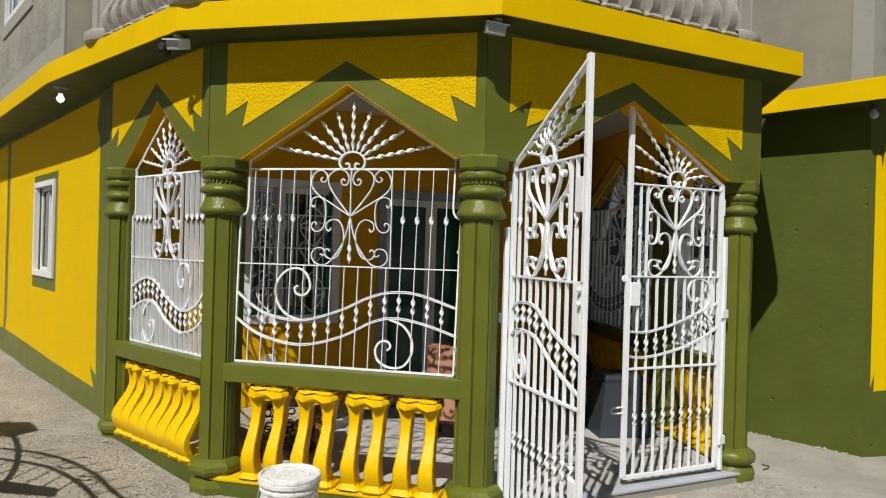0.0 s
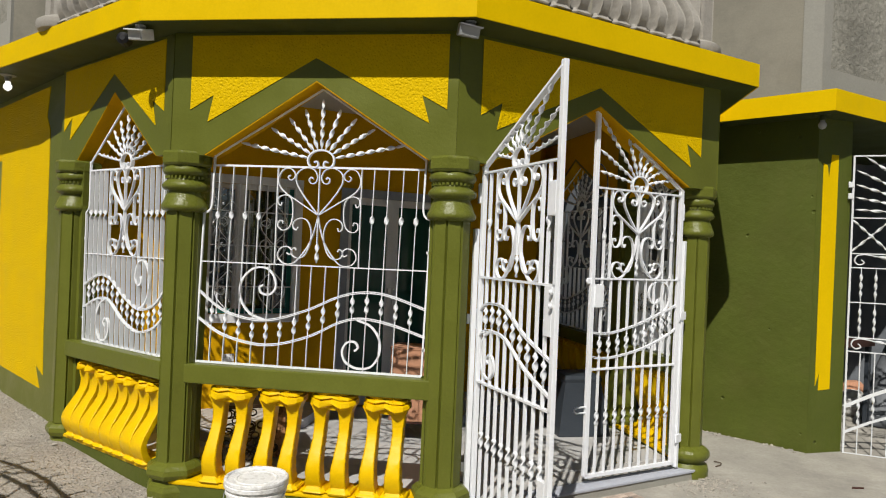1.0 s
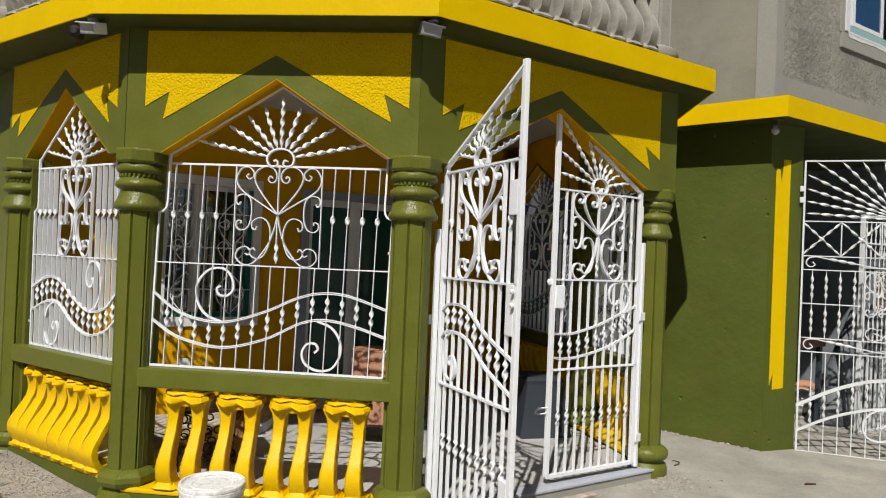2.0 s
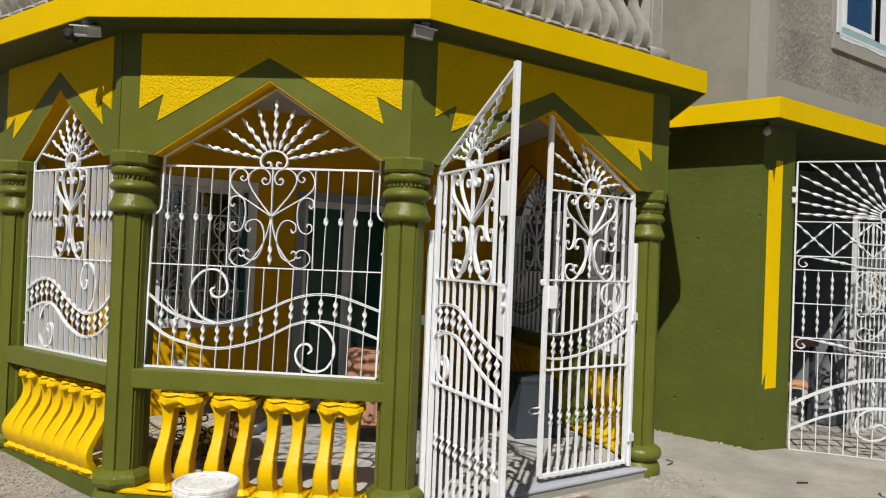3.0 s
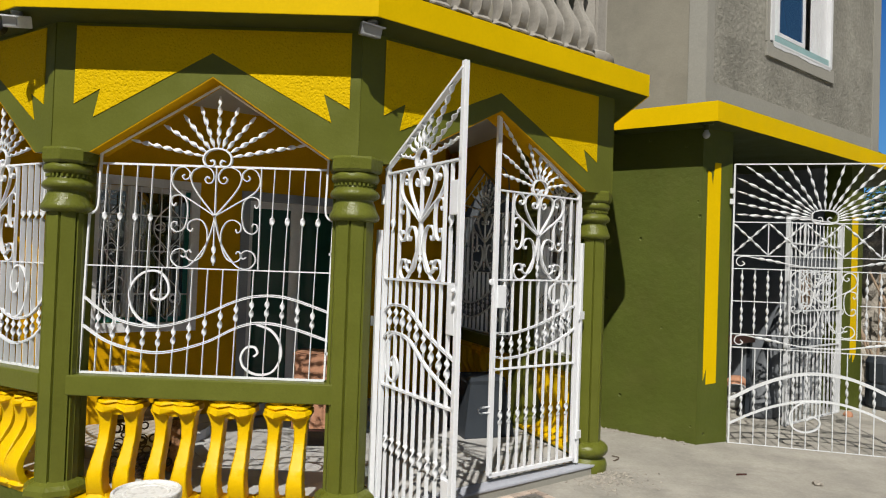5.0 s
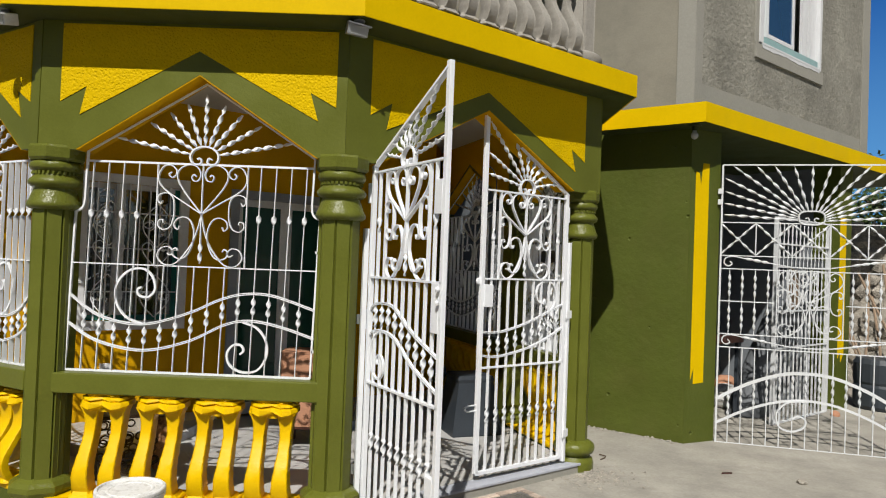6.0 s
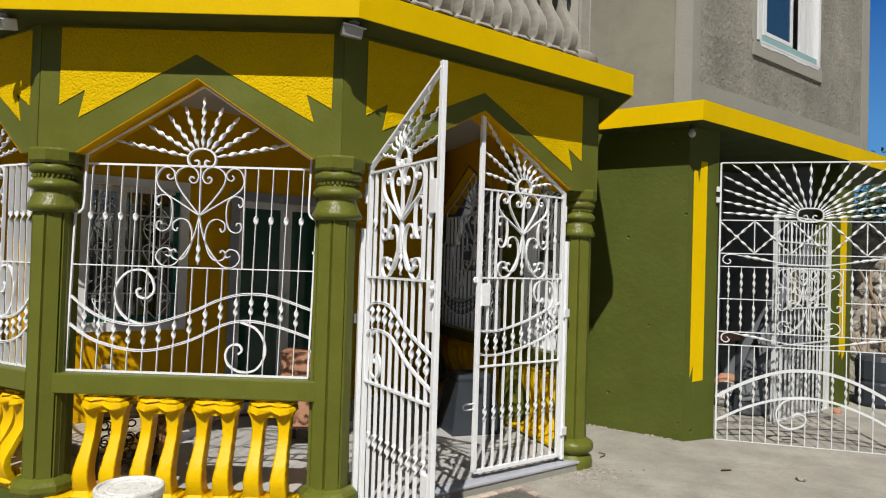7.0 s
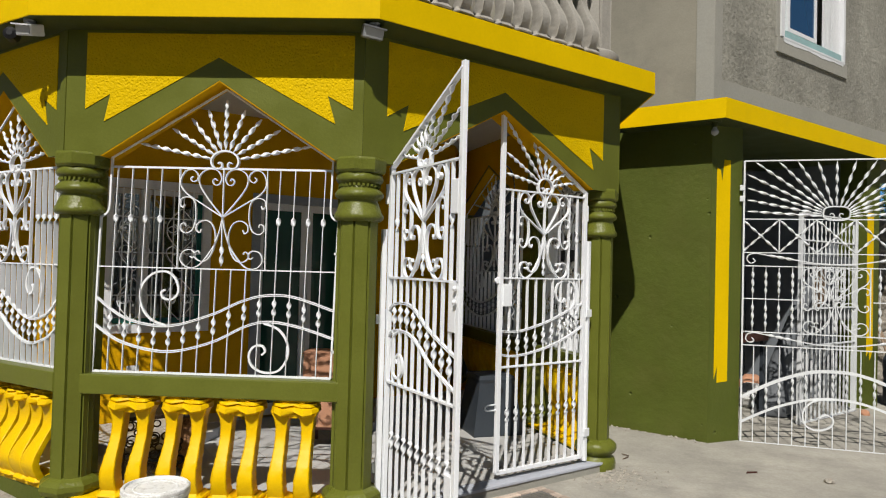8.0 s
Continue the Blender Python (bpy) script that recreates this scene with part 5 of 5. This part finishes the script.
rw = thing("rubble_wall", line_pose(Vector((6.6, 6.9)), Vector((12.5, 3.6)), GROUND - 0.05), "rough grey-brown rubble stone wall in the yard", "stone wall")
part("core", boxed(0, 6.6, 0.08, 0.35, 0, 2.4), STONE, rw)
stone_meshes = []
for k in range(6):
    bm = bmesh.new()
    bmesh.ops.create_icosphere(bm, subdivisions=1, radius=1.0)
    for v in bm.verts:
        v.co *= 0.8 + 0.4 * rng.random()
    me = bpy.data.meshes.new("stone")
    bm.to_mesh(me)
    bm.free()
    me.materials.append(STONE)
    stone_meshes.append(me)
row = 0
z = 0.1
while z < 2.42:
    x = 0.1 + 0.1 * rng.random()
    while x < 4.6:
        sx = rng.uniform(0.10, 0.19)
        ob = new("stone", stone_meshes[rng.randrange(6)])
        ob.parent = rw
        ob.matrix_basis = pose(x + sx, 0.10, z, rng.uniform(0, 360), rng.uniform(0, 360), rng.uniform(0, 360)) @ Matrix.Diagonal((sx, 0.12, 0.11, 1))
        x += 2 * sx * 0.95
    z += 0.19


def tree(at, height, crown, seed, label):
    rng = random.Random(seed)
    g = thing("tree", pose(*at, GROUND), label, "tree", "trees beyond the yard")
    bm = bmesh.new()
    tips = []
    tube([(0, 0, 0), (0.05, 0.02, height * 0.25), (0.1, -0.05, height * 0.5)], [0.22, 0.17, 0.12], 8, bm)
    for i in range(9):
        a, e = rng.uniform(0, 360), rng.uniform(20, 70)
        d = Vector((math.cos(radians(a)) * math.cos(radians(e)), math.sin(radians(a)) * math.cos(radians(e)), math.sin(radians(e))))
        p = Vector((0.1, -0.05, height * rng.uniform(0.35, 0.5)))
        q = p + d * crown * rng.uniform(0.6, 1.0)
        tube([p, p.lerp(q, 0.5) + Vector((0, 0, 0.1)), q], [0.08, 0.05, 0.02], 6, bm)
        tips += [p.lerp(q, s) for s in (0.5, 0.75, 1.0)]
    part("trunk", bm, BARK, g)
    bm = bmesh.new()
    for i in range(4200):
        c = rng.choice(tips) + Vector((rng.gauss(0, 1), rng.gauss(0, 1), rng.gauss(0, 0.8))) * crown * 0.2
        u = Vector((rng.gauss(0, 1), rng.gauss(0, 1), rng.gauss(0, 1))).normalized()
        v = u.orthogonal().normalized()
        s = rng.uniform(0.05, 0.11)
        bm.faces.new([bm.verts.new(c + u * s), bm.verts.new(c + v * s * 0.5), bm.verts.new(c - u * s), bm.verts.new(c - v * s * 0.5)])
    part("crown", bm, LEAF, g)


tree((12.8, 12.0), 5.4, 2.4, 21, "green leafy tree beyond the rubble wall")
tree((16.2, 10.5), 5.0, 2.3, 22, "green leafy tree beyond the rubble wall")
tree((10.6, 14.0), 5.0, 2.2, 23, "green leafy tree beyond the rubble wall")

# ---- things in and round the porch ----
# bucket
g = thing("paint_bucket", pose(0.02, -0.72, ground_z(0.02, -0.72) - 0.005), "white plastic paint bucket with a stained lid, standing on the dirt", "bucket")
body = part("body", lathe([(0.130, 0), (0.135, 0.01), (0.147, 0.272), (0.154, 0.278), (0.154, 0.292), (0.149, 0.298), (0.1505, 0.334), (0.158, 0.340), (0.158, 0.352), (0.152, 0.358), (0.152, 0.375)], 40), PLAST_W, g, smooth=False)
part("label_band", lathe([(0.1405, 0.09), (0.1482, 0.262)], 40), BLUE_L, body, "dark blue label band")
part("lid", lathe([(0.158, 0.372), (0.165, 0.374), (0.166, 0.392), (0.163, 0.396), (0.166, 0.400), (0.165, 0.413), (0.160, 0.418), (0.150, 0.418), (0.145, 0.408), (0.112, 0.406), (0.108, 0.410), (0.100, 0.410), (0.096, 0.406), (0.002, 0.406)], 40), PLAST_W, g, "white lid with paint splashes")
part("bail", tube([(0.160 * math.cos(t), 0.16 * math.sin(t) - 0.012, 0.345 - 0.10 * math.sin(-t)) for t in [math.pi + math.pi * i / 14 for i in range(15)]], 0.0035, 6), STEEL, g, "thin wire bail")


def flood_light(at, heading, shell, label):
    g = thing("flood_light", pose(at[0], at[1], SOFFIT_Z, 0, 0, heading) @ Matrix.Scale(1.2, 4), label, "lamp", "soffit flood lights")
    part("bracket", lathe([(0.016, -0.03), (0.018, -0.014), (0.026, -0.010), (0.027, 0.0)], 14), STEEL, g)
    h = part("housing", boxed(-0.05, 0.05, -0.05, 0.03, -0.105, -0.048, bevel=0.006), shell, g, "small metal housing", m=pose(0, 0, 0.034, 16, 6))
    part("lens", boxed(-0.042, 0.042, -0.0545, -0.049, -0.098, -0.055), BULB_C, h, "dull glass lens")
    part("visor", prism_y([(-0.052, -0.046), (0.058, -0.050), (0.060, -0.056), (-0.052, -0.052)], -0.072, 0.0), shell, h, "thin metal visor")
    return g, h


g, h = flood_light((-1.06, -0.25), -14, FRAME_W, "white flood light with dark sensor under the soffit")
part("sensor", lathe([(0.02, 0), (0.034, 0.01), (0.032, 0.06), (0.014, 0.07)], 12), BLACK, h, "dark sensor head", m=pose(-0.105, -0.01, -0.115, 70, 0, 30))
flood_light((1.0, -0.26), 19, STEEL, "small grey flood light under the soffit")


def bulb(at, z, mat, label, r=0.033, holder=TRIM_W):
    g = thing("bulb_holder", pose(at[0], at[1], z), label, "lamp", "soffit bulbs")
    part("rose", lathe([(0.05, -0.012), (0.062, -0.006), (0.062, 0.0)], 20), holder, g)
    part("socket", lathe([(0.022, -0.055), (0.026, -0.05), (0.026, -0.01)], 16), holder, g)
    part("globe", lathe([(0.003, -0.135)] + [(r * math.sin(a), -0.098 - r * math.cos(a)) for a in [0.25 + 2.2 * i / 9 for i in range(10)]] + [(0.018, -0.052)], 20), mat, g, smooth=True)


# Holder colours are greyed and darkened in place of shade under the soffit.
bulb((-3.02, 0.93), SOFFIT_Z, BULB_ON, "white round bulb, its holder greyed for the soffit's shade", 0.033, BANDC)
bulb((3.76, 2.08), 2.752, BULB_C, "dull round bulb, its holder darkened for the soffit's shade", 0.034, SOFFIT)

# white plate low on the porch's back wall
g = thing("wall_socket", mB @ pose(1.238, 0, 0.422), "small white socket plate on the porch back wall", "socket")
part("plate", boxed(-0.05, 0.05, -0.010, 0.001, -0.035, 0.035, bevel=0.003), FRAME_W, g)
for x in (-0.022, 0.022):
    part("outlet", boxed(x - 0.012, x + 0.012, -0.0125, -0.009, -0.014, 0.014), TRIM_W, g)

# iron bench in the porch
g = thing("iron_bench", pose(-0.62, 0.62, FLOOR, 0, 0, 32), "low dark brown wrought-iron bench with spotted cushion", "bench")
for x in (-0.24, 0.22):
    for y in (-0.18, 0.18):
        part("leg", boxed(x, x + 0.035, y - 0.018, y + 0.018, 0, 0.40), IRON, g)
part("seat", boxed(-0.27, 0.28, -0.23, 0.23, 0.40, 0.425, bevel=0.005), IRON, g)
rng = random.Random(8)
for i in range(56):
    x, z, r = rng.uniform(-0.20, 0.14), rng.uniform(0.03, 0.37), rng.uniform(0.018, 0.036)
    part("ring", strap([(x + r * math.cos(t), z + r * 0.9 * math.sin(t)) for t in [2 * math.pi * j / 12 for j in range(13)]], 0.009, 0.012, -0.19), IRON, g)
part("cushion", boxed(0.14, 0.25, -0.17, 0.20, 0.02, 0.38, bevel=0.02), PRINT, g, "brown spotted fabric")

# block by the door
g = thing("low_stand", pose(0.29, 1.25, FLOOR + 0.006, 0, 0, 4), "small dark stand carrying the carton", "stand")
for x in (0.04, 0.34):
    for y in (0.03, 0.29):
        part("leg", boxed(x, x + 0.03, y, y + 0.03, 0, 0.150), WOODD, g)
part("top", boxed(0.01, 0.40, 0.01, 0.34, 0.150, 0.170, bevel=0.004), WOODD, g)
g = thing("carton", pose(0.27, 1.25, FLOOR + 0.176, 0, 0, 4), "terracotta coloured carton standing near the glass door", "carton")
part("body", boxed(0, 0.42, 0, 0.36, 0, 0.585, bevel=0.006), CARTON, g)
part("lid_flap", boxed(-0.004, 0.424, -0.004, 0.2, 0.580, 0.594), CARTON, g)

# dark plastic stool by the rear side
g = thing("plastic_stool", pose(1.79, 2.09, FLOOR, 0, 0, 20), "dark grey tapered plastic stool on the tiled floor", "stool")
bm = bmesh.new()
loft(bm, [[(sx * w, sy * w, z) for sx, sy in ((-1, -1), (1, -1), (1, 1), (-1, 1))] for z, w in ((0.0, 0.23), (0.02, 0.235), (0.46, 0.165), (0.49, 0.17), (0.52, 0.16))])
part("body", bm, PLAST_D, g)
part("grip_hole", lathe([(0.001, -0.004), (0.028, -0.004), (0.028, 0.004), (0.001, 0.004)], 14), BLACK, g, "round grip hole", m=pose(0.02, -0.190, 0.40, 80))

# arch-topped iron gate, standing open at the side of the yard; its shadow lies on the dirt
p = thing("arched_gate", pose(0, -1.6, 0), "dark arch-topped iron gate with spikes standing at the yard side", "gate")
low = GROUND - 0.02
for x, z in ((-3.5, 2.45), (-1.36, 1.20)):
    part("post", boxed(x - 0.025, x + 0.025, -0.025, 0.025, low, z), IRON, p)
arcs = ([(-3.45, 1.70), (-3.0, 1.77), (-2.69, 1.775), (-2.48, 1.76), (-2.18, 1.68), (-1.87, 1.53), (-1.68, 1.39), (-1.36, 1.17)],
        [(-3.45, 1.48), (-3.0, 1.53), (-2.66, 1.545), (-2.28, 1.53), (-2.02, 1.44), (-1.77, 1.30), (-1.54, 1.13), (-1.36, 0.98)])
for keys in arcs:
    part("arch_bar", strap(smooth_line(keys, 6), 0.024, 0.02), IRON, p)
part("brace", strap(smooth_line([(-3.12, 2.14), (-2.79, 1.86), (-2.54, 1.61), (-2.34, 1.38), (-2.20, 1.17)], 5), 0.030, 0.02), IRON, p)
part("panel", prism_y([(-3.50, 2.44), (-3.33, 2.52), (-3.05, 2.32), (-3.08, 2.06), (-3.50, 2.10)], -0.008, 0.008), IRON, p, "solid iron panel")
part("lower_panel", prism_y([(-3.45, 1.14), (-2.19, 1.16), (-1.86, 1.19), (-1.77, 1.07), (-2.03, 0.99), (-3.45, 0.97)], -0.008, 0.008), IRON, p, "solid iron panel")
for i in range(9):
    x = -2.66 + 0.155 * i
    z = at_x(arcs[0], x)
    part("spike", prism_y([(x - 0.06, z - 0.10), (x - 0.048, z - 0.10), (x + 0.012 + 0.01 * (i % 2), z + 0.14), (x + 0.006, z + 0.145)], -0.006, 0.006), IRON, p)
for i in range(13):
    x = -3.30 + 0.125 * i
    part("rib", strap([(x + 0.02, 1.0), (x - 0.10, at_x(arcs[1], x - 0.10))], 0.012, 0.012), IRON, p)
for cx, cz, r in ((-2.44, 1.70, 0.075), (-2.13, 1.59, 0.085), (-1.86, 1.43, 0.07)):
    part("scroll", strap([(cx + r * (1 - 0.05 * k) * math.cos(0.5 * k), cz + r * (1 - 0.05 * k) * math.sin(0.5 * k)) for k in range(15)], 0.013, 0.012), IRON, p)
part("rail", strap([(-3.5, 0.5), (-1.36, 0.5)], 0.03, 0.02), IRON, p)

# litter on the concrete
g = thing("twig", pose(2.935, 1.638, PAVE, 0, 0, 40), "thin dry bent twig lying on the concrete", "twig", "litter")
part("stem", tube([(-0.06, 0, 0.006), (0, 0.0, 0.012), (0.05, 0.03, 0.01), (0.04, 0.09, 0.012)], 0.005, 5), BARK, g)
g = thing("wood_chip", pose(3.839, 1.361, PAVE, 0, 0, 15), "dark splinter of wood lying on the concrete", "wood chip", "litter")
part("splinter", prism_z([(-0.05, -0.008), (0.045, -0.012), (0.055, 0.004), (-0.03, 0.012)], 0.0, 0.01), WOODD, g)
g = thing("rubble_piece", pose(4.342, 1.176, PAVE, 0, 0, 25), "small pale piece of broken mortar on the concrete", "rubble", "litter")
bm = bmesh.new()
bmesh.ops.create_icosphere(bm, subdivisions=2, radius=0.04)
rr = random.Random(2)
for v in bm.verts:
    v.co *= 0.8 + 0.4 * rr.random()
    v.co.z = max(v.co.z * 0.6, -0.012) + 0.012
part("lump", bm, PEBBLE, g)

g = thing("clay_shard", pose(6.085, 3.80, PAVE, 0, 0, 10), "small terracotta lump lying at the foot of the pier", "shard", "litter")
bm = bmesh.new()
bmesh.ops.create_icosphere(bm, subdivisions=2, radius=0.05)
for v in bm.verts:
    v.co *= 0.85 + 0.3 * rr.random()
    v.co.z = max(v.co.z * 0.8, -0.02) + 0.02
part("lump", bm, CARTON, g)

# far side of the yard, behind the eye: a plain wall and trees that the glass mirrors
# Unseen dark slab, no known road, added to weaken bounce onto the soffit.
structure("road", boxed(-14, 16, -10.9, -5.0, GROUND - 0.3, GROUND + 0.10), DARK_GROUND, "unseen dark ground slab, added to cut bounced light", "road")
structure("wall_yard", boxed(-14, 16, -11.2, -11.0, GROUND - 0.2, 1.9), RENDERC, "plain cement wall round the yard", "wall")
tree((-4.5, -12.5), 5.2, 2.4, 31, "green leafy tree beyond the yard wall")
tree((1.5, -13.5), 5.6, 2.6, 32, "green leafy tree beyond the yard wall")
tree((7.5, -12.8), 5.0, 2.3, 33, "green leafy tree beyond the yard wall")

# clear blue sky in the distance behind the houses
structure("backdrop", boxed(-30, 30, 0, 0.2, GROUND - 2, 60), SKY_CARD, "plain clear blue sky far away", "sky", pose(55, 75, 0, 0, 0, -36))

# dark mosaic patch with a faded brick tile border in front of the sill
uG, nG = (C4 - C3).normalized(), Vector(((C4 - C3).normalized().y, -(C4 - C3).normalized().x))
corner = Vector((2.135, 0.79))
patch_m = pose(corner.x, corner.y, PAVE, 0, 0, math.degrees(math.atan2(uG.y, uG.x)))
patch = structure("mosaic_patch", boxed(-1.0, 0.0, -0.8, 0.0, -0.05, 0.004), GROUT, "dark grey mosaic patch with a border of faded brick tiles", "paving", patch_m)
bm = bmesh.new()
box(bm, -0.0385, 0.0385, -0.026, 0.026, 0.0, 0.012, bevel=0.003)
red_me = bpy.data.meshes.new("border_tile")
bm.to_mesh(red_me)
bm.free()
red_me.materials.append(BRICKT)
rng = random.Random(5)
for i in range(12):
    for side in (0, 1):
        ob = new("border_tile", red_me)
        ob.parent = patch
        ob.matrix_basis = (pose(-0.04 - 0.082 * i, -0.028 + rng.uniform(-0.004, 0.004), 0.002, 0, 0, rng.uniform(-4, 4)) if side == 0
                           else pose(-0.028 + rng.uniform(-0.004, 0.004), -0.10 - 0.082 * min(i, 7), 0.002 - 0.02 * (i > 7), 0, 0, 90 + rng.uniform(-4, 4)))
bm = bmesh.new()
for i in range(34):
    for j in range(26):
        x, y = -0.085 - 0.027 * i, -0.085 - 0.027 * j
        h = 0.008 + 0.002 * rng.random()
        box(bm, x - 0.0115, x + 0.0115, y - 0.0115, y + 0.0115, 0.0, h)
ob = part("mosaic", bm, SLABD, patch, "small dark grey mosaic stones")
ob["kind"] = "stuff"

# sill nosing line
structure("sill_riser", boxed(0.14, w34 - 0.06, -0.115, 0.12, GROUND - 0.1, -0.128), BANDC, "grey cement riser under the sill", "sill", line_pose(C3, C4))

# pebbles and crumbs on the dirt and along the walls
rng = random.Random(17)
bm = bmesh.new()
for i in range(5200):
    if i < 1500:
        s = rng.uniform(0, 6.0)
        p = HOUSE + polar(HOUSE_A) * s + polar(HOUSE_A + 90) * abs(rng.gauss(0.05, 0.28))
    elif i < 1900:
        s = rng.uniform(0, 2.5)
        p = ROOM + polar(HOUSE_A) * s + polar(HOUSE_A + 90) * abs(rng.gauss(0, 0.03))
    elif i < 2200:
        p = C2 + (C1 - C2) * rng.uniform(-1.6, 1) + Vector((-0.461, -0.888)) * (0.13 + abs(rng.gauss(0, 0.06)))
    elif i < 2600:
        p = C4 + Vector((rng.gauss(0.1, 0.16), rng.gauss(-0.25, 0.16)))
    else:
        p = Vector((rng.uniform(-4.6, 0.6), rng.uniform(-1.8, 2.6)))
        if (p - HOUSE).dot(polar(HOUSE_A + 90)) < 0:
            continue
    z = ground_z(p.x, p.y) if p.x < 1.2 else PAVE
    r = min(0.022, 0.004 + abs(rng.gauss(0, 0.005)))
    c = Vector((p.x, p.y, z + r * 0.3))
    vs = [bm.verts.new(c + Vector((dx, dy, dz)) * r * rng.uniform(0.7, 1.3)) for dx, dy, dz in ((1, 0, 0), (0, 1, 0), (-1, 0, 0), (0, -1, 0), (0, 0, 0.8))]
    for a, b in ((0, 1), (1, 2), (2, 3), (3, 0)):
        bm.faces.new((vs[a], vs[b], vs[4]))
tagged(part("pebbles", bm, PEBBLE), "loose pale pebbles and mortar crumbs on the ground", "pebbles", "", "stuff")

# mortar crumbs along the edge of the balcony slab
bm = bmesh.new()
for a, b in ((F3, F4), (F1, F2), (F2, F3)):
    d = (b - a)
    n = Vector((d.y, -d.x)).normalized()
    for i in range(150):
        p = a + d * rng.random() - n * abs(rng.gauss(0.02, 0.05))
        r = min(0.02, 0.004 + abs(rng.gauss(0, 0.006)))
        c = Vector((p.x, p.y, ROOF_Z))
        vs = [bm.verts.new(c + Vector((dx, dy, dz)) * r * rng.uniform(0.7, 1.4)) for dx, dy, dz in ((1, 0, 0), (0, 1, 0), (-1, 0, 0), (0, -1, 0), (0, 0, 0.9))]
        for q, w in ((0, 1), (1, 2), (2, 3), (3, 0)):
            bm.faces.new((vs[q], vs[w], vs[4]))
tagged(part("mortar_crumbs", bm, CASTC), "grey mortar crumbs left along the slab edge", "crumbs", "", "stuff")

# floor tiles in the porch
floor_ob = bpy.data.objects["floor"]
poly = [C1, C2, C3, C4, CR, Vector((1.48, 3.56)), BACK - nB * 0.1]


def inside(p, margin=0.10, poly=poly):
    hit = True
    for a, b in zip(poly, poly[1:] + poly[:1]):
        d = (b - a).normalized()
        if (p - a).dot(Vector((-d.y, d.x))) < margin:
            hit = False
    return hit


bm = bmesh.new()
box(bm, -0.1635, 0.1635, -0.1635, 0.1635, 0.0, 0.006, bevel=0.002)
tile_me = bpy.data.meshes.new("tile")
bm.to_mesh(tile_me)
bm.free()
tile_me.materials.append(TILE)
tm = pose(BACK.x, BACK.y, FLOOR, 0, 0, BACK_A)
for i in range(0, 17):
    for j in range(0, 11):
        lp = tm @ Vector((0.17 + 0.33 * i, -0.17 - 0.33 * j, 0))
        if inside(Vector((lp.x, lp.y)), 0.05):
            ob = new("tile", tile_me)
            ob.parent = floor_ob
            ob.matrix_basis = pose(lp.x, lp.y, FLOOR, 0, 0, BACK_A)
step_ob = bpy.data.objects["doorstep"]
for i in range(0, 5):
    ob = new("tile", tile_me)
    ob.parent = step_ob
    lp = tm @ Vector((3.25 + 0.33 * i, -0.19, 0))
    ob.matrix_basis = pose(lp.x, lp.y, FLOOR + 0.085, 0, 0, BACK_A)

platform_ob = bpy.data.objects["platform"]
top_poly = [Vector(p) for p in platform_pts]
for i in range(0, 8):
    for j in range(0, 5):
        lp = tm @ Vector((0.93 + 0.33 * i, -0.18 - 0.33 * j, 0))
        if inside(Vector((lp.x, lp.y)), 0.02, top_poly[1:]):
            ob = new("tile", tile_me)
            ob.parent = platform_ob
            ob.matrix_basis = pose(lp.x, lp.y, FLOOR + 0.09, 0, 0, BACK_A)
